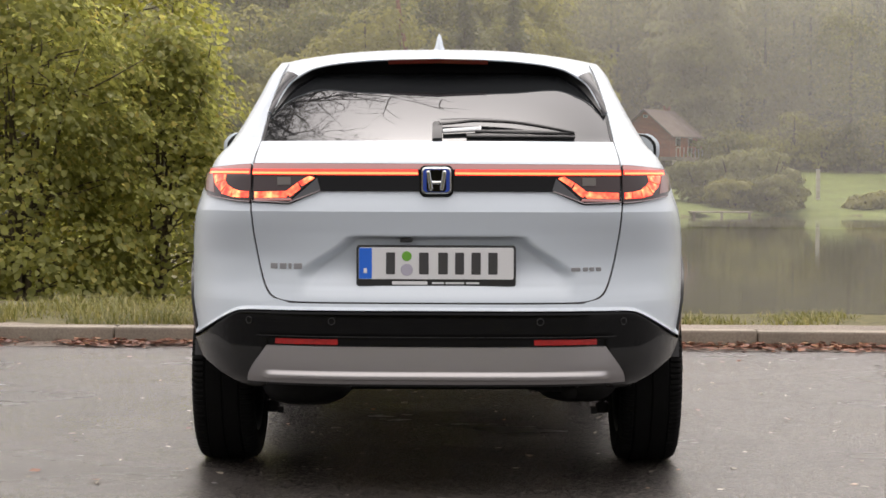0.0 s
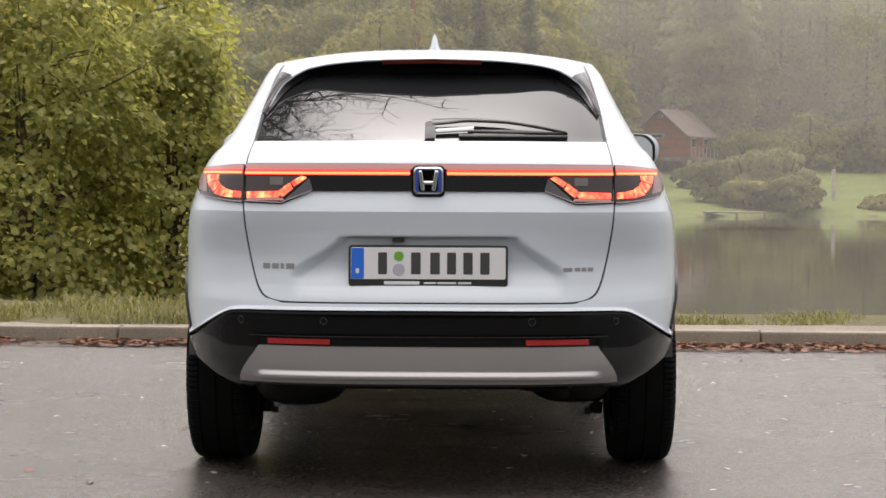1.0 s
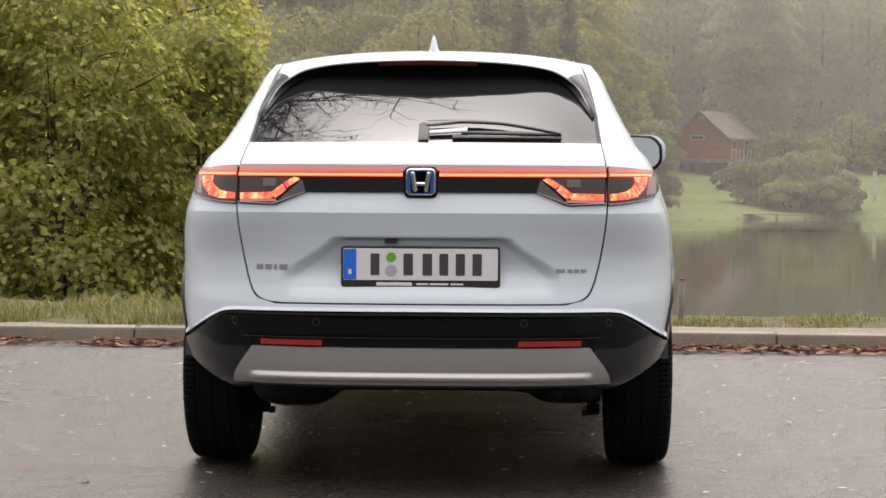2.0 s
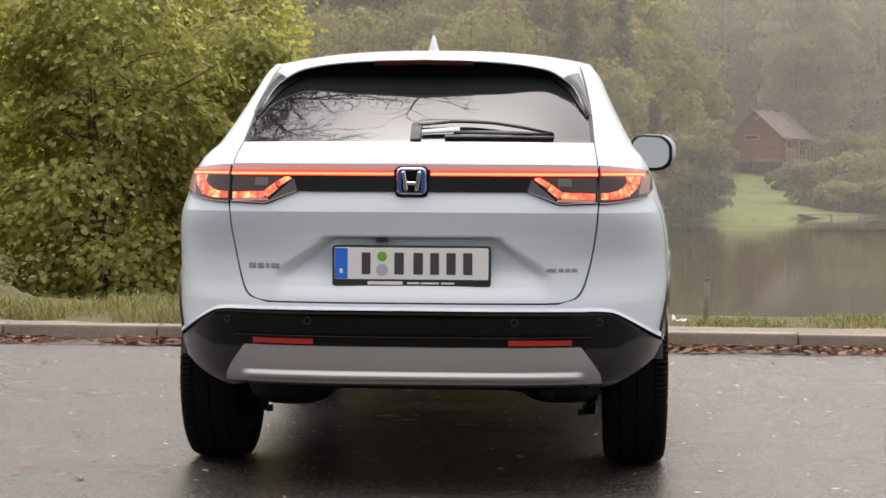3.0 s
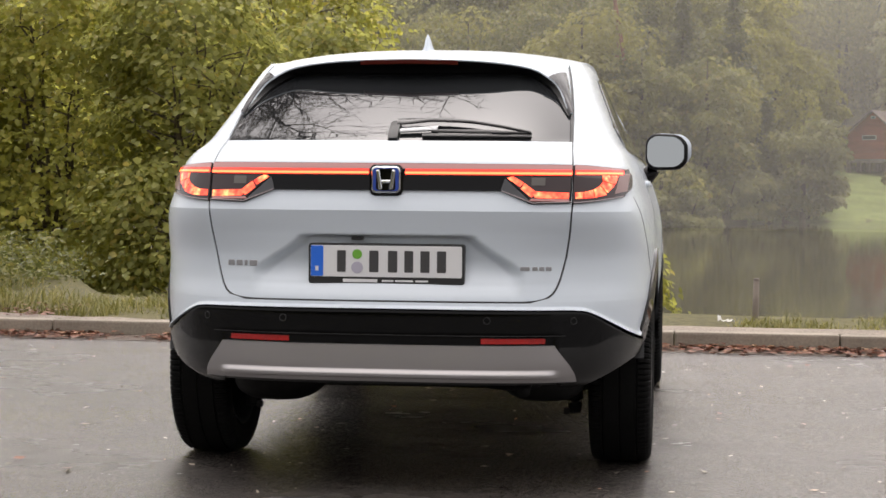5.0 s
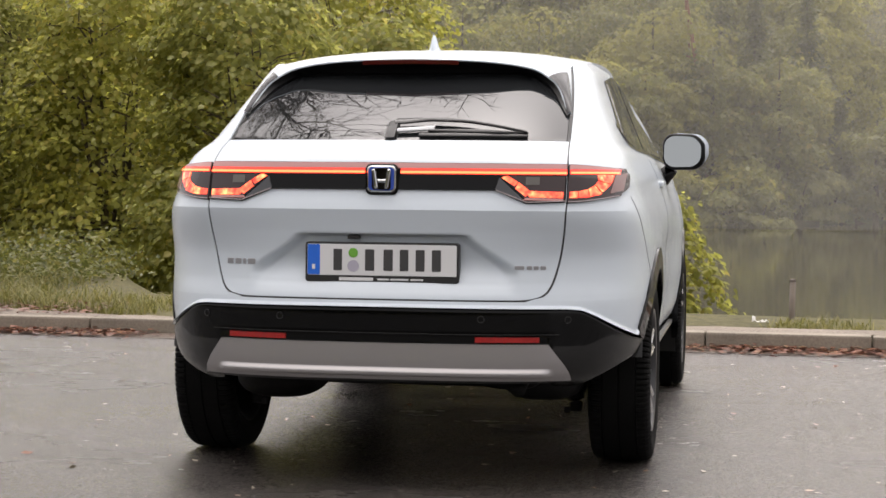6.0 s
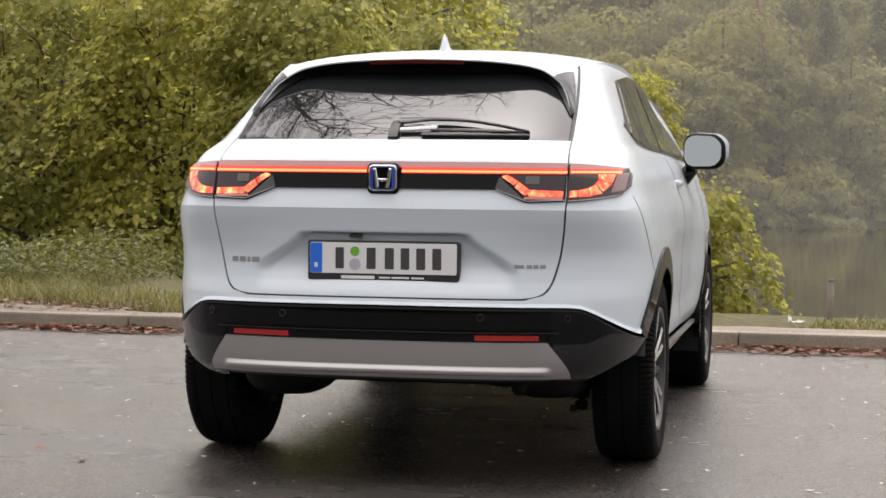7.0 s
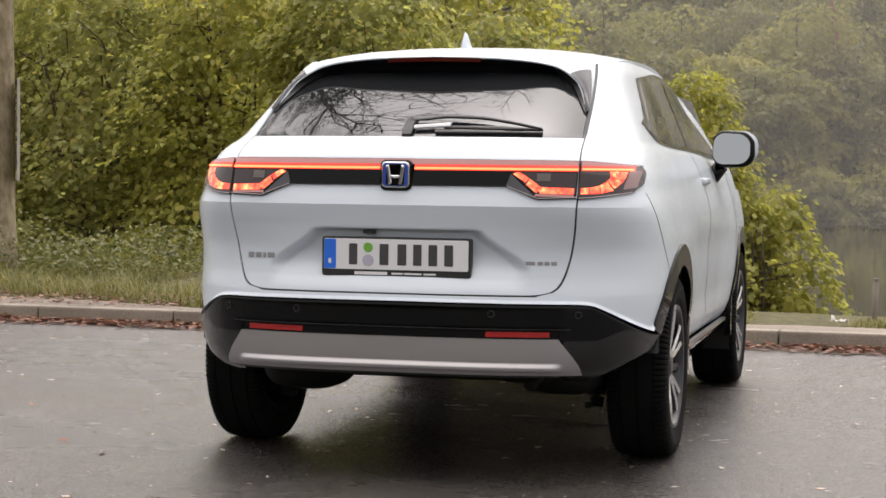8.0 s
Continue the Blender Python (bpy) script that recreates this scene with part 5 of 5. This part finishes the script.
emblem = piece("emblem", tile("emblem", 0.056, 0.053, 0.020, 0.0, 1.043, 0.004, 0.05, GLOSS_BLACK, 0.006), car, "chrome-framed black emblem")
piece("emblem_frame", tile("emblem_frame", 0.050, 0.045, 0.016, 0.0, 1.045, 0.0005, 0.006, CHROME, 0.004), emblem)
piece("emblem_field", tile("emblem_field", 0.044, 0.039, 0.013, 0.0, 1.045, -0.001, 0.001, BLUE_INLAY, 0.001), emblem)
piece("emblem_core", tile("emblem_core", 0.033, 0.037, 0.010, 0.0, 1.045, -0.002, 0.0, GLOSS_BLACK, 0.001), emblem)
for dx in (-0.0225, 0.0225):
    o = piece("emblem_bar", tile("emblem_bar", 0.0065, 0.033, 0.004, 0.0, 0.0, -0.006, 0.0, CHROME, 0.003), emblem)
    o.matrix_basis = pose(dx, 0, 1.045, 0, math.copysign(9, dx), 0)
piece("emblem_bar", tile("emblem_bar", 0.017, 0.005, 0.003, 0.0, 1.038, -0.005, 0.0, CHROME, 0.003), emblem)


BADGE = material("satin_badge_metal", (0.30, 0.30, 0.31), 0.35, 0.4)


def badge_bars(xs_ws, z, h, mat):
    for x, w in xs_ws:
        p, n = on_tail(x, z, 0.0)
        o = piece("badge_bar", tile("badge_bar", w / 2, h / 2, 0.002, 0, 0, -0.003, 0.006, mat, 0.001), car)
        o.matrix_basis = Matrix.Translation(p) @ pose(0, 0, 0, 0, 0, math.degrees(math.atan2(n.x, -n.y)))


badge_bars([(-0.545, 0.025), (-0.514, 0.024), (-0.490, 0.011), (-0.463, 0.029)], 0.757, 0.019, BADGE)
badge_bars([(0.467, 0.032), (0.500, 0.018), (0.522, 0.017), (0.545, 0.019)], 0.749, 0.013, BADGE)

# number plate in its holder
PY = 0.021
plate = piece("plate_holder", tile("plate_holder", 0.266, 0.068, 0.010, 0.0, 0.761, PY - 0.004, PY + 0.03, SATIN_BLACK, 0.003), car, "black number plate holder")
piece("number_plate", tile("number_plate", 0.258, 0.053, 0.006, 0.0, 0.769, PY - 0.0065, PY, PLATE_WHITE, 0.001), plate, "white number plate with a blue band")
piece("blue_band", tile("blue_band", 0.0215, 0.0515, 0.004, -0.2355, 0.769, PY - 0.0075, PY, PLATE_BLUE, 0.0005), plate)
piece("band_mark", tile("band_mark", 0.0055, 0.008, 0.001, -0.236, 0.744, PY - 0.0085, PY, PLATE_WHITE, 0.0005), plate)
for x, w in ((-0.152, 0.042), (-0.041, 0.044), (0.023, 0.044), (0.078, 0.042), (0.133, 0.043), (0.189, 0.043)):
    piece("plate_bar", tile("plate_bar", w / 2 - 0.006, 0.0365, 0.003, x, 0.769, PY - 0.0078, PY, PLATE_INK, 0.0005), plate)
piece("plate_sticker", tile("plate_sticker", 0.0165, 0.0165, 0.0164, -0.098, 0.793, PY - 0.0085, PY, STICKER_GREEN, 0.0005), plate, "round green sticker")
piece("plate_sticker", tile("plate_sticker", 0.020, 0.020, 0.0199, -0.098, 0.748, PY - 0.0085, PY, STICKER_GREY, 0.0005), plate, "round grey seal sticker")
for x, w, h in ((-0.088, 0.118, 0.011), (0.006, 0.040, 0.006), (0.062, 0.062, 0.006), (0.122, 0.044, 0.006)):
    piece("holder_bar", tile("holder_bar", w / 2, h / 2, 0.002, x, 0.7035, PY - 0.0060, PY, PLATE_WHITE, 0.0005), plate)
piece("release_button", tile("release_button", 0.020, 0.006, 0.003, -0.10, 0.846, 0.02, 0.06, SATIN_BLACK, 0.002), car)

# ---- lower bumper ----
clad_low = curve((0.0, 0.40), (0.62, 0.375), (0.68, 0.352), (0.72, 0.352), (0.78, 0.385), (0.84, 0.425), (0.87, 0.45))


def clad_end(z, r=0.405):
    """Where the cladding stops at the wheel opening."""
    return s_of_y(WHEEL_Y - math.sqrt(r * r - (z - WHEEL_Z) ** 2), z)


def clad_at(a, b):
    x = abs(skin(mix(-0.87, 0.87, a), 0.52).x)
    z = mix(clad_low(x), clad_top(x) + 0.010, b)
    s = mix(-1, 1, a) * clad_end(z)
    n = outward(s, z)
    # a shelf along the middle of the cladding
    dent = 0.010 * ease((0.530 - z) / 0.006) * ease((z - 0.480) / 0.01) * ease((0.600 - x) / 0.03)
    roll = 0.012 * ease((z - clad_top(x) + 0.005) / 0.010)
    return skin(s, z) + n * (0.009 - dent - roll), n


cladding = piece("bumper_cladding", sheet("bumper_cladding", clad_at, 141, 40, GLOSS_BLACK, 0.02), car, "gloss black bumper cladding")


def corner_guard(a, b):
    s = mix(s_of_x(0.575, 0.45), 0.875, a)
    x = abs(skin(s, 0.52).x)
    lo = clad_low(x) - 0.002
    top = mix(0.486, clad_top(x) - 0.008, ease((x - 0.69) / 0.15))
    z = mix(lo, top, b)
    s = mix(s_of_x(0.575, 0.45), clad_end(z, 0.404), a)
    n = outward(s, z)
    return skin(s, z) + n * 0.0105, n


for m in (False, True):
    piece("corner_guard", sheet("corner_guard", corner_guard, 36, 16, GUARD, 0.012, True, m), cladding, "satin black lower corner guard")
skid_half = curve((0.36, 0.634), (0.385, 0.630), (0.49, 0.564))


def skid_at(a, b):
    z = mix(0.376, 0.492, b)
    x = mix(-1, 1, a) * skid_half(z)
    rib = 0.011 * ease((0.414 - z) / 0.018) * ease((z - 0.386) / 0.005) * ease((0.575 - abs(x)) / 0.03)
    return on_tail(x, z, 0.016 + rib, False)


piece("skid_plate", sheet("skid_plate", skid_at, 121, 80, SILVER, 0.02), cladding, "silver-grey painted skid plate")
piece("lower_lip", sheet("lower_lip", lambda a, b: on_tail(mix(-0.62, 0.62, a), mix(0.364, 0.375, b), 0.008, False), 61, 5, SATIN_BLACK, 0.05), cladding)
for x0, x1 in ((-0.537, -0.326), (0.326, 0.537)):
    piece("reflector", sheet("reflector", band(x0, x1, 0.4985, 0.5165, 0.004), 21, 4, REFLECTOR, 0.006), cladding, "red bumper reflector")
piece("shelf_edge", sheet("shelf_edge", band(-0.60, 0.60, 0.524, 0.5265, 0.010), 61, 3, SATIN_BLACK, 0.006), cladding)
for x, z in ((-0.625, 0.575), (-0.345, 0.577), (0.345, 0.577), (0.625, 0.575)):
    p, n = on_tail(x, z, 0.009, False)
    bmc = bmesh.new()
    bmesh.ops.create_cone(bmc, segments=20, radius1=0.011, radius2=0.010, depth=0.004, cap_ends=True)
    o = piece("parking_sensor", from_bm("parking_sensor", bmc, GLOSS_BLACK), cladding)
    o.matrix_basis = Matrix.Translation(p) @ n.to_track_quat("Z", "Y").to_matrix().to_4x4()
    v, f = [], []
    tube(v, f, [(0.0115 * math.cos(k * math.pi / 10), 0.0115 * math.sin(k * math.pi / 10), 0.002) for k in range(21)], [0.0013] * 21, 5)
    piece("sensor_ring", mesh_of("sensor_ring", v, f, BLACK_TRIM, True), o)

# ---- wiper ----
def wiper_strip(name, low, top, x0, x1, lift0, lift1, mat, swell=0.006, thick=0.012):
    """A rounded strip over the glass between two curves."""
    def at(a, b):
        x = mix(x0, x1, a)
        return on_tail(x, mix(low(x), top(x), b), mix(lift0, lift1, a) + swell * math.sin(math.pi * b))
    return sheet(name, at, 40, 7, mat, thick)


arm_top = curve((-0.016, 1.236), (-0.008, 1.240), (0.05, 1.244), (0.15, 1.246), (0.24, 1.241), (0.35, 1.226), (0.466, 1.202))
arm_low = curve((-0.016, 1.224), (0.03, 1.226), (0.08, 1.231), (0.13, 1.236), (0.24, 1.233), (0.35, 1.219), (0.466, 1.197))
wiper = piece("wiper", wiper_strip("wiper", lambda x: 1.181, arm_top, -0.016, 0.018, 0.008, 0.010, SATIN_BLACK, 0.006, 0.014), car, "black rear wiper")
piece("wiper_arm", wiper_strip("wiper_arm", arm_low, arm_top, 0.008, 0.466, 0.016, 0.014, GUARD, 0.003, 0.006), wiper, "satin black arm tapering to its tip")
piece("wiper_clip", wiper_strip("wiper_clip", lambda x: 1.201 + 0.05 * (x - 0.02), lambda x: 1.213 + 0.06 * (x - 0.02), 0.020, 0.150, 0.010, 0.012, material("grey_wiper_clip", (0.42, 0.43, 0.44), 0.3), 0.003, 0.006), wiper, "grey clip")
piece("wiper_spine", wiper_strip("wiper_spine", lambda x: 1.2025 - 0.012 * (x - 0.13), curve((0.13, 1.209), (0.3, 1.211), (0.38, 1.207), (0.47, 1.2)), 0.13, 0.470, 0.010, 0.009, BLACK_TRIM, 0.003, 0.006), wiper)
piece("wiper_blade", wiper_strip("wiper_blade", lambda x: 1.190, lambda x: 1.1995 - 0.010 * (x - 0.13), 0.10, 0.472, 0.006, 0.005, SATIN_BLACK, 0.002, 0.008), wiper)


# ---- flanks: windows, trim, doors ----
win_low = curve((0.88, 1.250), (0.96, 1.215), (1.08, 1.192), (1.35, 1.180), (2.2, 1.168), (3.2, 1.125))


def window_pane(y0, y1, lean0, lean1):
    def at(a, b):
        y = mix(mix(y0, y0 + lean0, b), mix(y1, y1 + lean1, b), a)
        zl = win_low(y)
        zt = edge_z(y) - mix(0.086, 0.05, ease((y - 1.2) / 1.0))
        z = mix(zl, zt, b)
        zn = 1.19 + (z - 1.19) / max(0.05, edge_z(y) - 1.19) * 0.31 if z > 1.19 else z
        p = skin(s_of_y(y, zn), zn)
        n = outward(s_of_y(y, zn), zn)
        p.z = z
        return p + n * 0.006, n
    return at


both("window_surround", lambda a, b: (lambda r: (r[0] - r[1] * 0.002, r[1]))(window_pane(0.90, 3.08, 0.30, -0.58)(a * 1.04 - 0.02, b * 1.12 - 0.06)), 60, 14, GLOSS_BLACK, car, 0.008, "gloss black window surround")
both("side_window", window_pane(0.95, 2.02, 0.30, -0.03), 30, 12, SIDE_GLASS, car, 0.006)
both("side_window", window_pane(2.09, 3.04, -0.03, -0.56), 30, 12, SIDE_GLASS, car, 0.006)


def arch_trim(c):
    def at(a, b):
        ang = mix(22 if c < 2 else -8, 188, a)
        r = mix(0.378, ARCH + 0.006, b)
        y, z = c - r * math.cos(radians(ang)), WHEEL_Z + r * math.sin(radians(ang))
        z = max(z, 0.27)
        p, n = on_side(y, max(z, 0.46), 0.010)
        p.z = z
        return p, Vector((1, 0, 0))
    return at


for c in (WHEEL_Y, WHEEL_Y + AXLES):
    both("arch_trim", arch_trim(c), 61, 6, GLOSS_BLACK, car, 0.03, "black wheel arch trim")


def sill(a, b):
    y = mix(WHEEL_Y + 0.43, WHEEL_Y + AXLES - 0.43, a)
    z = mix(0.255, 0.352, b)
    p, n = on_side(y, max(z, 0.36), 0.012)
    p.x = 0.838 - 0.06 * ease((0.34 - z) / 0.10)
    p.z = z
    return p, Vector((1, 0, 0))


both("sill_trim", sill, 41, 10, GLOSS_BLACK, car, 0.05, "black sill trim")


def sill_band(a, b):
    y = mix(WHEEL_Y + 0.46, WHEEL_Y + AXLES - 0.46, a)
    z = mix(0.352, 0.366, b)
    return Vector((0.846, y, z)), Vector((1, 0, 0))


both("sill_strip", sill_band, 21, 3, SILVER, car, 0.02, "silver sill strip")

# door gaps, handles, mirrors
for y0, y1 in ((2.05, 2.05), (3.02, 3.08)):
    def gap_at(a, b, y0=y0, y1=y1):
        z = mix(0.44, 1.15, b)
        y = mix(y0, y1, b) + (a - 0.5) * 0.0035
        return on_side(y, z, 0.0008)
    both("door_gap", gap_at, 3, 30, SATIN_BLACK, car, 0.002)


def seam_at(a, b):
    z = mix(0.99, 0.70, b)
    y = mix(0.33, 0.555, b ** 1.25) + (a - 0.5) * 0.004
    return on_side(y, z, 0.0008)


both("bumper_seam", seam_at, 3, 30, SATIN_BLACK, car, 0.002)


def handle_mesh(m):
    bmh = bmesh.new()
    v = box(bmh, 0.0, 0.035, -0.11, 0.11, -0.014, 0.014, 0.011)
    for p in bmh.verts:
        p.co.x -= 0.03 * (p.co.y / 0.11) ** 2
        if m:
            p.co.x = -p.co.x
    return from_bm("door_handle", bmh, PAINT, True)


for m in (False, True):
    p, n = on_side(2.12, 1.025, 0.008)
    o = piece("door_handle", handle_mesh(m), car)
    o.matrix_basis = pose(p.x * (-1 if m else 1), p.y, p.z)


def mirror_part(name, rings, mat, m, caps=True):
    """A housing made of rounded rings: (y, half width, half height, corner, x shift, z shift)."""
    v, f = [], []
    for y, w, h, r, sx, sz in rings:
        for a, b in disc_path(w, h, r, 5):
            b *= 1 - (0.26 if b > 0 else 0.12) * max(0.0, a / w) ** 2
            v.append(Vector(((0.908 + a * 0.88 + sx) * (-1 if m else 1), y + (b * 0.28 if name == 'mirror_glass' else 0), 1.179 + b * 0.86 + sz)))
    n = 24
    for i in range(len(rings) - 1):
        for k in range(n):
            q = (i * n + k, i * n + (k + 1) % n, (i + 1) * n + (k + 1) % n, (i + 1) * n + k)
            f.append(tuple(reversed(q)) if not m else q)
    f.append(tuple(range(n)) if not m else tuple(reversed(range(n))))
    last = (len(rings) - 1) * n
    f.append(tuple(last + k for k in (range(n) if m else reversed(range(n)))))
    return mesh_of(name, v, f, mat, name != "mirror_glass")


for m in (False, True):
    wm = piece("wing_mirror", mirror_part("wing_mirror", [(2.572, 0.102, 0.090, 0.058, 0, -0.004), (2.580, 0.110, 0.098, 0.062, 0, -0.004), (2.60, 0.112, 0.100, 0.064, 0, -0.004), (2.64, 0.110, 0.095, 0.064, 0, -0.004)], SOOT, m), car, "black-rimmed wing mirror")
    piece("mirror_cap", mirror_part("mirror_cap", [(2.590, 0.106, 0.088, 0.062, 0.020, 0.006), (2.65, 0.108, 0.084, 0.060, 0.006, 0.011), (2.70, 0.092, 0.062, 0.05, -0.01, 0.008), (2.735, 0.055, 0.040, 0.035, -0.02, 0.004)], PAINT, m), wm, "white mirror cap")
    piece("mirror_glass", mirror_part("mirror_glass", [(2.540, 0.096, 0.084, 0.056, -0.005, -0.003), (2.570, 0.098, 0.086, 0.058, -0.005, -0.003)], MIRROR, m), wm, "mirror glass reflecting the pale sky")
    v, f = [], []
    sg = -1 if m else 1
    tube(v, f, [(0.74 * sg, 2.66, 1.00), (0.80 * sg, 2.65, 1.04), (0.85 * sg, 2.63, 1.10)], [0.045, 0.038, 0.034], 10)
    piece("mirror_arm", mesh_of("mirror_arm", v, f, GLOSS_BLACK, True), wm)


# ---- wheels ----
def lathe(name, profile, n, mat, smooth=True, tweak=None):
    """Turns (x, r) points about the wheel's axle, which lies along x."""
    v = []
    for i in range(n):
        a = 2 * math.pi * i / n
        for k, (x, r) in enumerate(profile):
            if tweak:
                x, r = tweak(i, k, x, r)
            v.append((x, r * math.cos(a), r * math.sin(a)))
    return mesh_of(name, v, [tuple(reversed(q)) for q in quads(n, len(profile), 0, True)], mat, smooth)


R = 0.338
TYRE = [(-0.095, 0.232), (-0.108, 0.26), (-0.113, 0.29), (-0.110, 0.314), (-0.103, 0.327), (-0.092, 0.3345), (-0.066, R), (-0.064, R - 0.006), (-0.058, R - 0.006), (-0.056, R), (-0.004, R), (-0.003, R - 0.005),
        (0.003, R - 0.005), (0.004, R), (0.056, R), (0.058, R - 0.006), (0.064, R - 0.006), (0.066, R), (0.092, 0.3345), (0.103, 0.327), (0.110, 0.314), (0.113, 0.29), (0.108, 0.26), (0.095, 0.232)]


def tread(i, k, x, r):
    """Sipes across both shoulders."""
    if i % 4 == 0 and (3 <= k <= 6 or 17 <= k <= 20):
        r -= 0.008
        x *= 0.985
    return x, r


tyre_me = lathe("tyre", TYRE, 416, RUBBER, False, tread)
rim_me = lathe("rim", [(0.098, 0.232), (0.106, 0.228), (0.102, 0.218), (0.070, 0.210), (0.0, 0.205), (-0.09, 0.215), (-0.10, 0.235)], 72, DARK_ALLOY)
disc_me = lathe("brake_disc", [(0.010, 0.155), (0.012, 0.06), (-0.01, 0.06), (-0.01, 0.155), (0.010, 0.155)], 40, ALLOY)
hub_me = lathe("hub", [(0.085, 0.001), (0.088, 0.028), (0.082, 0.034), (0.076, 0.055), (0.05, 0.062), (0.0, 0.062)], 30, DARK_ALLOY)
barrel_me = lathe("wheel_barrel", [(0.03, 0.004), (0.03, 0.203)], 40, SATIN_BLACK)


def spoke_mesh(shift):
    v, f = [], []
    secs = [(0.045, 0.020, 0.080, 0.030), (0.09, 0.015, 0.088, 0.026), (0.15, 0.013, 0.096, 0.024), (0.205, 0.016, 0.100, 0.03), (0.224, 0.020, 0.100, 0.03)]
    for r, w, x, t in secs:
        c = shift * (r - 0.03) * 1.15
        for dy, dx in ((-w, -0.006), (0, 0.0), (w, -0.006), (w * 0.7, -t), (-w * 0.7, -t)):
            v.append((x + dx, c + dy, r))
    for i in range(len(secs) - 1):
        for k in range(5):
            a, b = i * 5 + k, i * 5 + (k + 1) % 5
            f.append((a, b, b + 5, a + 5))
    f += [(4, 3, 2, 1, 0), tuple(20 + k for k in range(5))]
    return mesh_of("spoke", v, f, ALLOY)


spokes = [spoke_mesh(-0.19), spoke_mesh(0.19)]
back_spoke = spoke_mesh(0.0)
back_spoke.materials[0] = DARK_ALLOY
for c in (WHEEL_Y, WHEEL_Y + AXLES):
    for sg in (1, -1):
        wheel = piece("wheel", tyre_me, car, "black road tyre with worn shoulder grooves")
        wheel.name = "wheel"
        wheel.matrix_basis = pose(WHEEL_X * sg, c, WHEEL_Z, 11 * sg, 0, 0 if sg > 0 else 180)
        rim = piece("rim", rim_me, wheel, "machined alloy rim with split spokes")
        piece("wheel_barrel", barrel_me, wheel)
        piece("brake_disc", disc_me, wheel)
        piece("hub", hub_me, wheel)
        for k in range(5):
            for sm in spokes:
                o = piece("spoke", sm, wheel)
                o.matrix_basis = pose(0, 0, 0, 72 * k, 0, 0)
            o = piece("spoke", back_spoke, wheel)
            o.matrix_basis = pose(-0.012, 0, 0, 72 * k + 36, 0, 0)
    for sg in (1, -1):
        v = []
        prof = [(0.60, 0.40), (0.86, 0.40)]
        for i in range(31):
            a = radians((12 if c < 2 else -20) + (176 if c < 2 else 220) * i / 30)
            for x, r in prof:
                v.append((x * sg, c - r * math.cos(a), WHEEL_Z + r * math.sin(a)))
        piece("wheel_arch_liner", mesh_of("wheel_arch_liner", v, quads(31, 2), SATIN_BLACK, True), car)

# ---- underneath ----
def pod(name, x, y, z, w, d, h, mat, power=2.6):
    """A rounded hanging vessel."""
    v, nu, nv = [], 28, 14
    e = 2 / power
    for i in range(nu):
        t = 2 * math.pi * i / nu
        for j in range(nv + 1):
            f = math.pi * (j / nv - 0.5)
            c = math.copysign(abs(math.cos(f)) ** e, math.cos(f))
            v.append((x + w * c * math.copysign(abs(math.cos(t)) ** e, math.cos(t)), y + d * c * math.copysign(abs(math.sin(t)) ** e, math.sin(t)), z + h * math.copysign(abs(math.sin(f)) ** e, math.sin(f))))
    return mesh_of(name, v, quads(nu, nv + 1, 0, True), mat, True)


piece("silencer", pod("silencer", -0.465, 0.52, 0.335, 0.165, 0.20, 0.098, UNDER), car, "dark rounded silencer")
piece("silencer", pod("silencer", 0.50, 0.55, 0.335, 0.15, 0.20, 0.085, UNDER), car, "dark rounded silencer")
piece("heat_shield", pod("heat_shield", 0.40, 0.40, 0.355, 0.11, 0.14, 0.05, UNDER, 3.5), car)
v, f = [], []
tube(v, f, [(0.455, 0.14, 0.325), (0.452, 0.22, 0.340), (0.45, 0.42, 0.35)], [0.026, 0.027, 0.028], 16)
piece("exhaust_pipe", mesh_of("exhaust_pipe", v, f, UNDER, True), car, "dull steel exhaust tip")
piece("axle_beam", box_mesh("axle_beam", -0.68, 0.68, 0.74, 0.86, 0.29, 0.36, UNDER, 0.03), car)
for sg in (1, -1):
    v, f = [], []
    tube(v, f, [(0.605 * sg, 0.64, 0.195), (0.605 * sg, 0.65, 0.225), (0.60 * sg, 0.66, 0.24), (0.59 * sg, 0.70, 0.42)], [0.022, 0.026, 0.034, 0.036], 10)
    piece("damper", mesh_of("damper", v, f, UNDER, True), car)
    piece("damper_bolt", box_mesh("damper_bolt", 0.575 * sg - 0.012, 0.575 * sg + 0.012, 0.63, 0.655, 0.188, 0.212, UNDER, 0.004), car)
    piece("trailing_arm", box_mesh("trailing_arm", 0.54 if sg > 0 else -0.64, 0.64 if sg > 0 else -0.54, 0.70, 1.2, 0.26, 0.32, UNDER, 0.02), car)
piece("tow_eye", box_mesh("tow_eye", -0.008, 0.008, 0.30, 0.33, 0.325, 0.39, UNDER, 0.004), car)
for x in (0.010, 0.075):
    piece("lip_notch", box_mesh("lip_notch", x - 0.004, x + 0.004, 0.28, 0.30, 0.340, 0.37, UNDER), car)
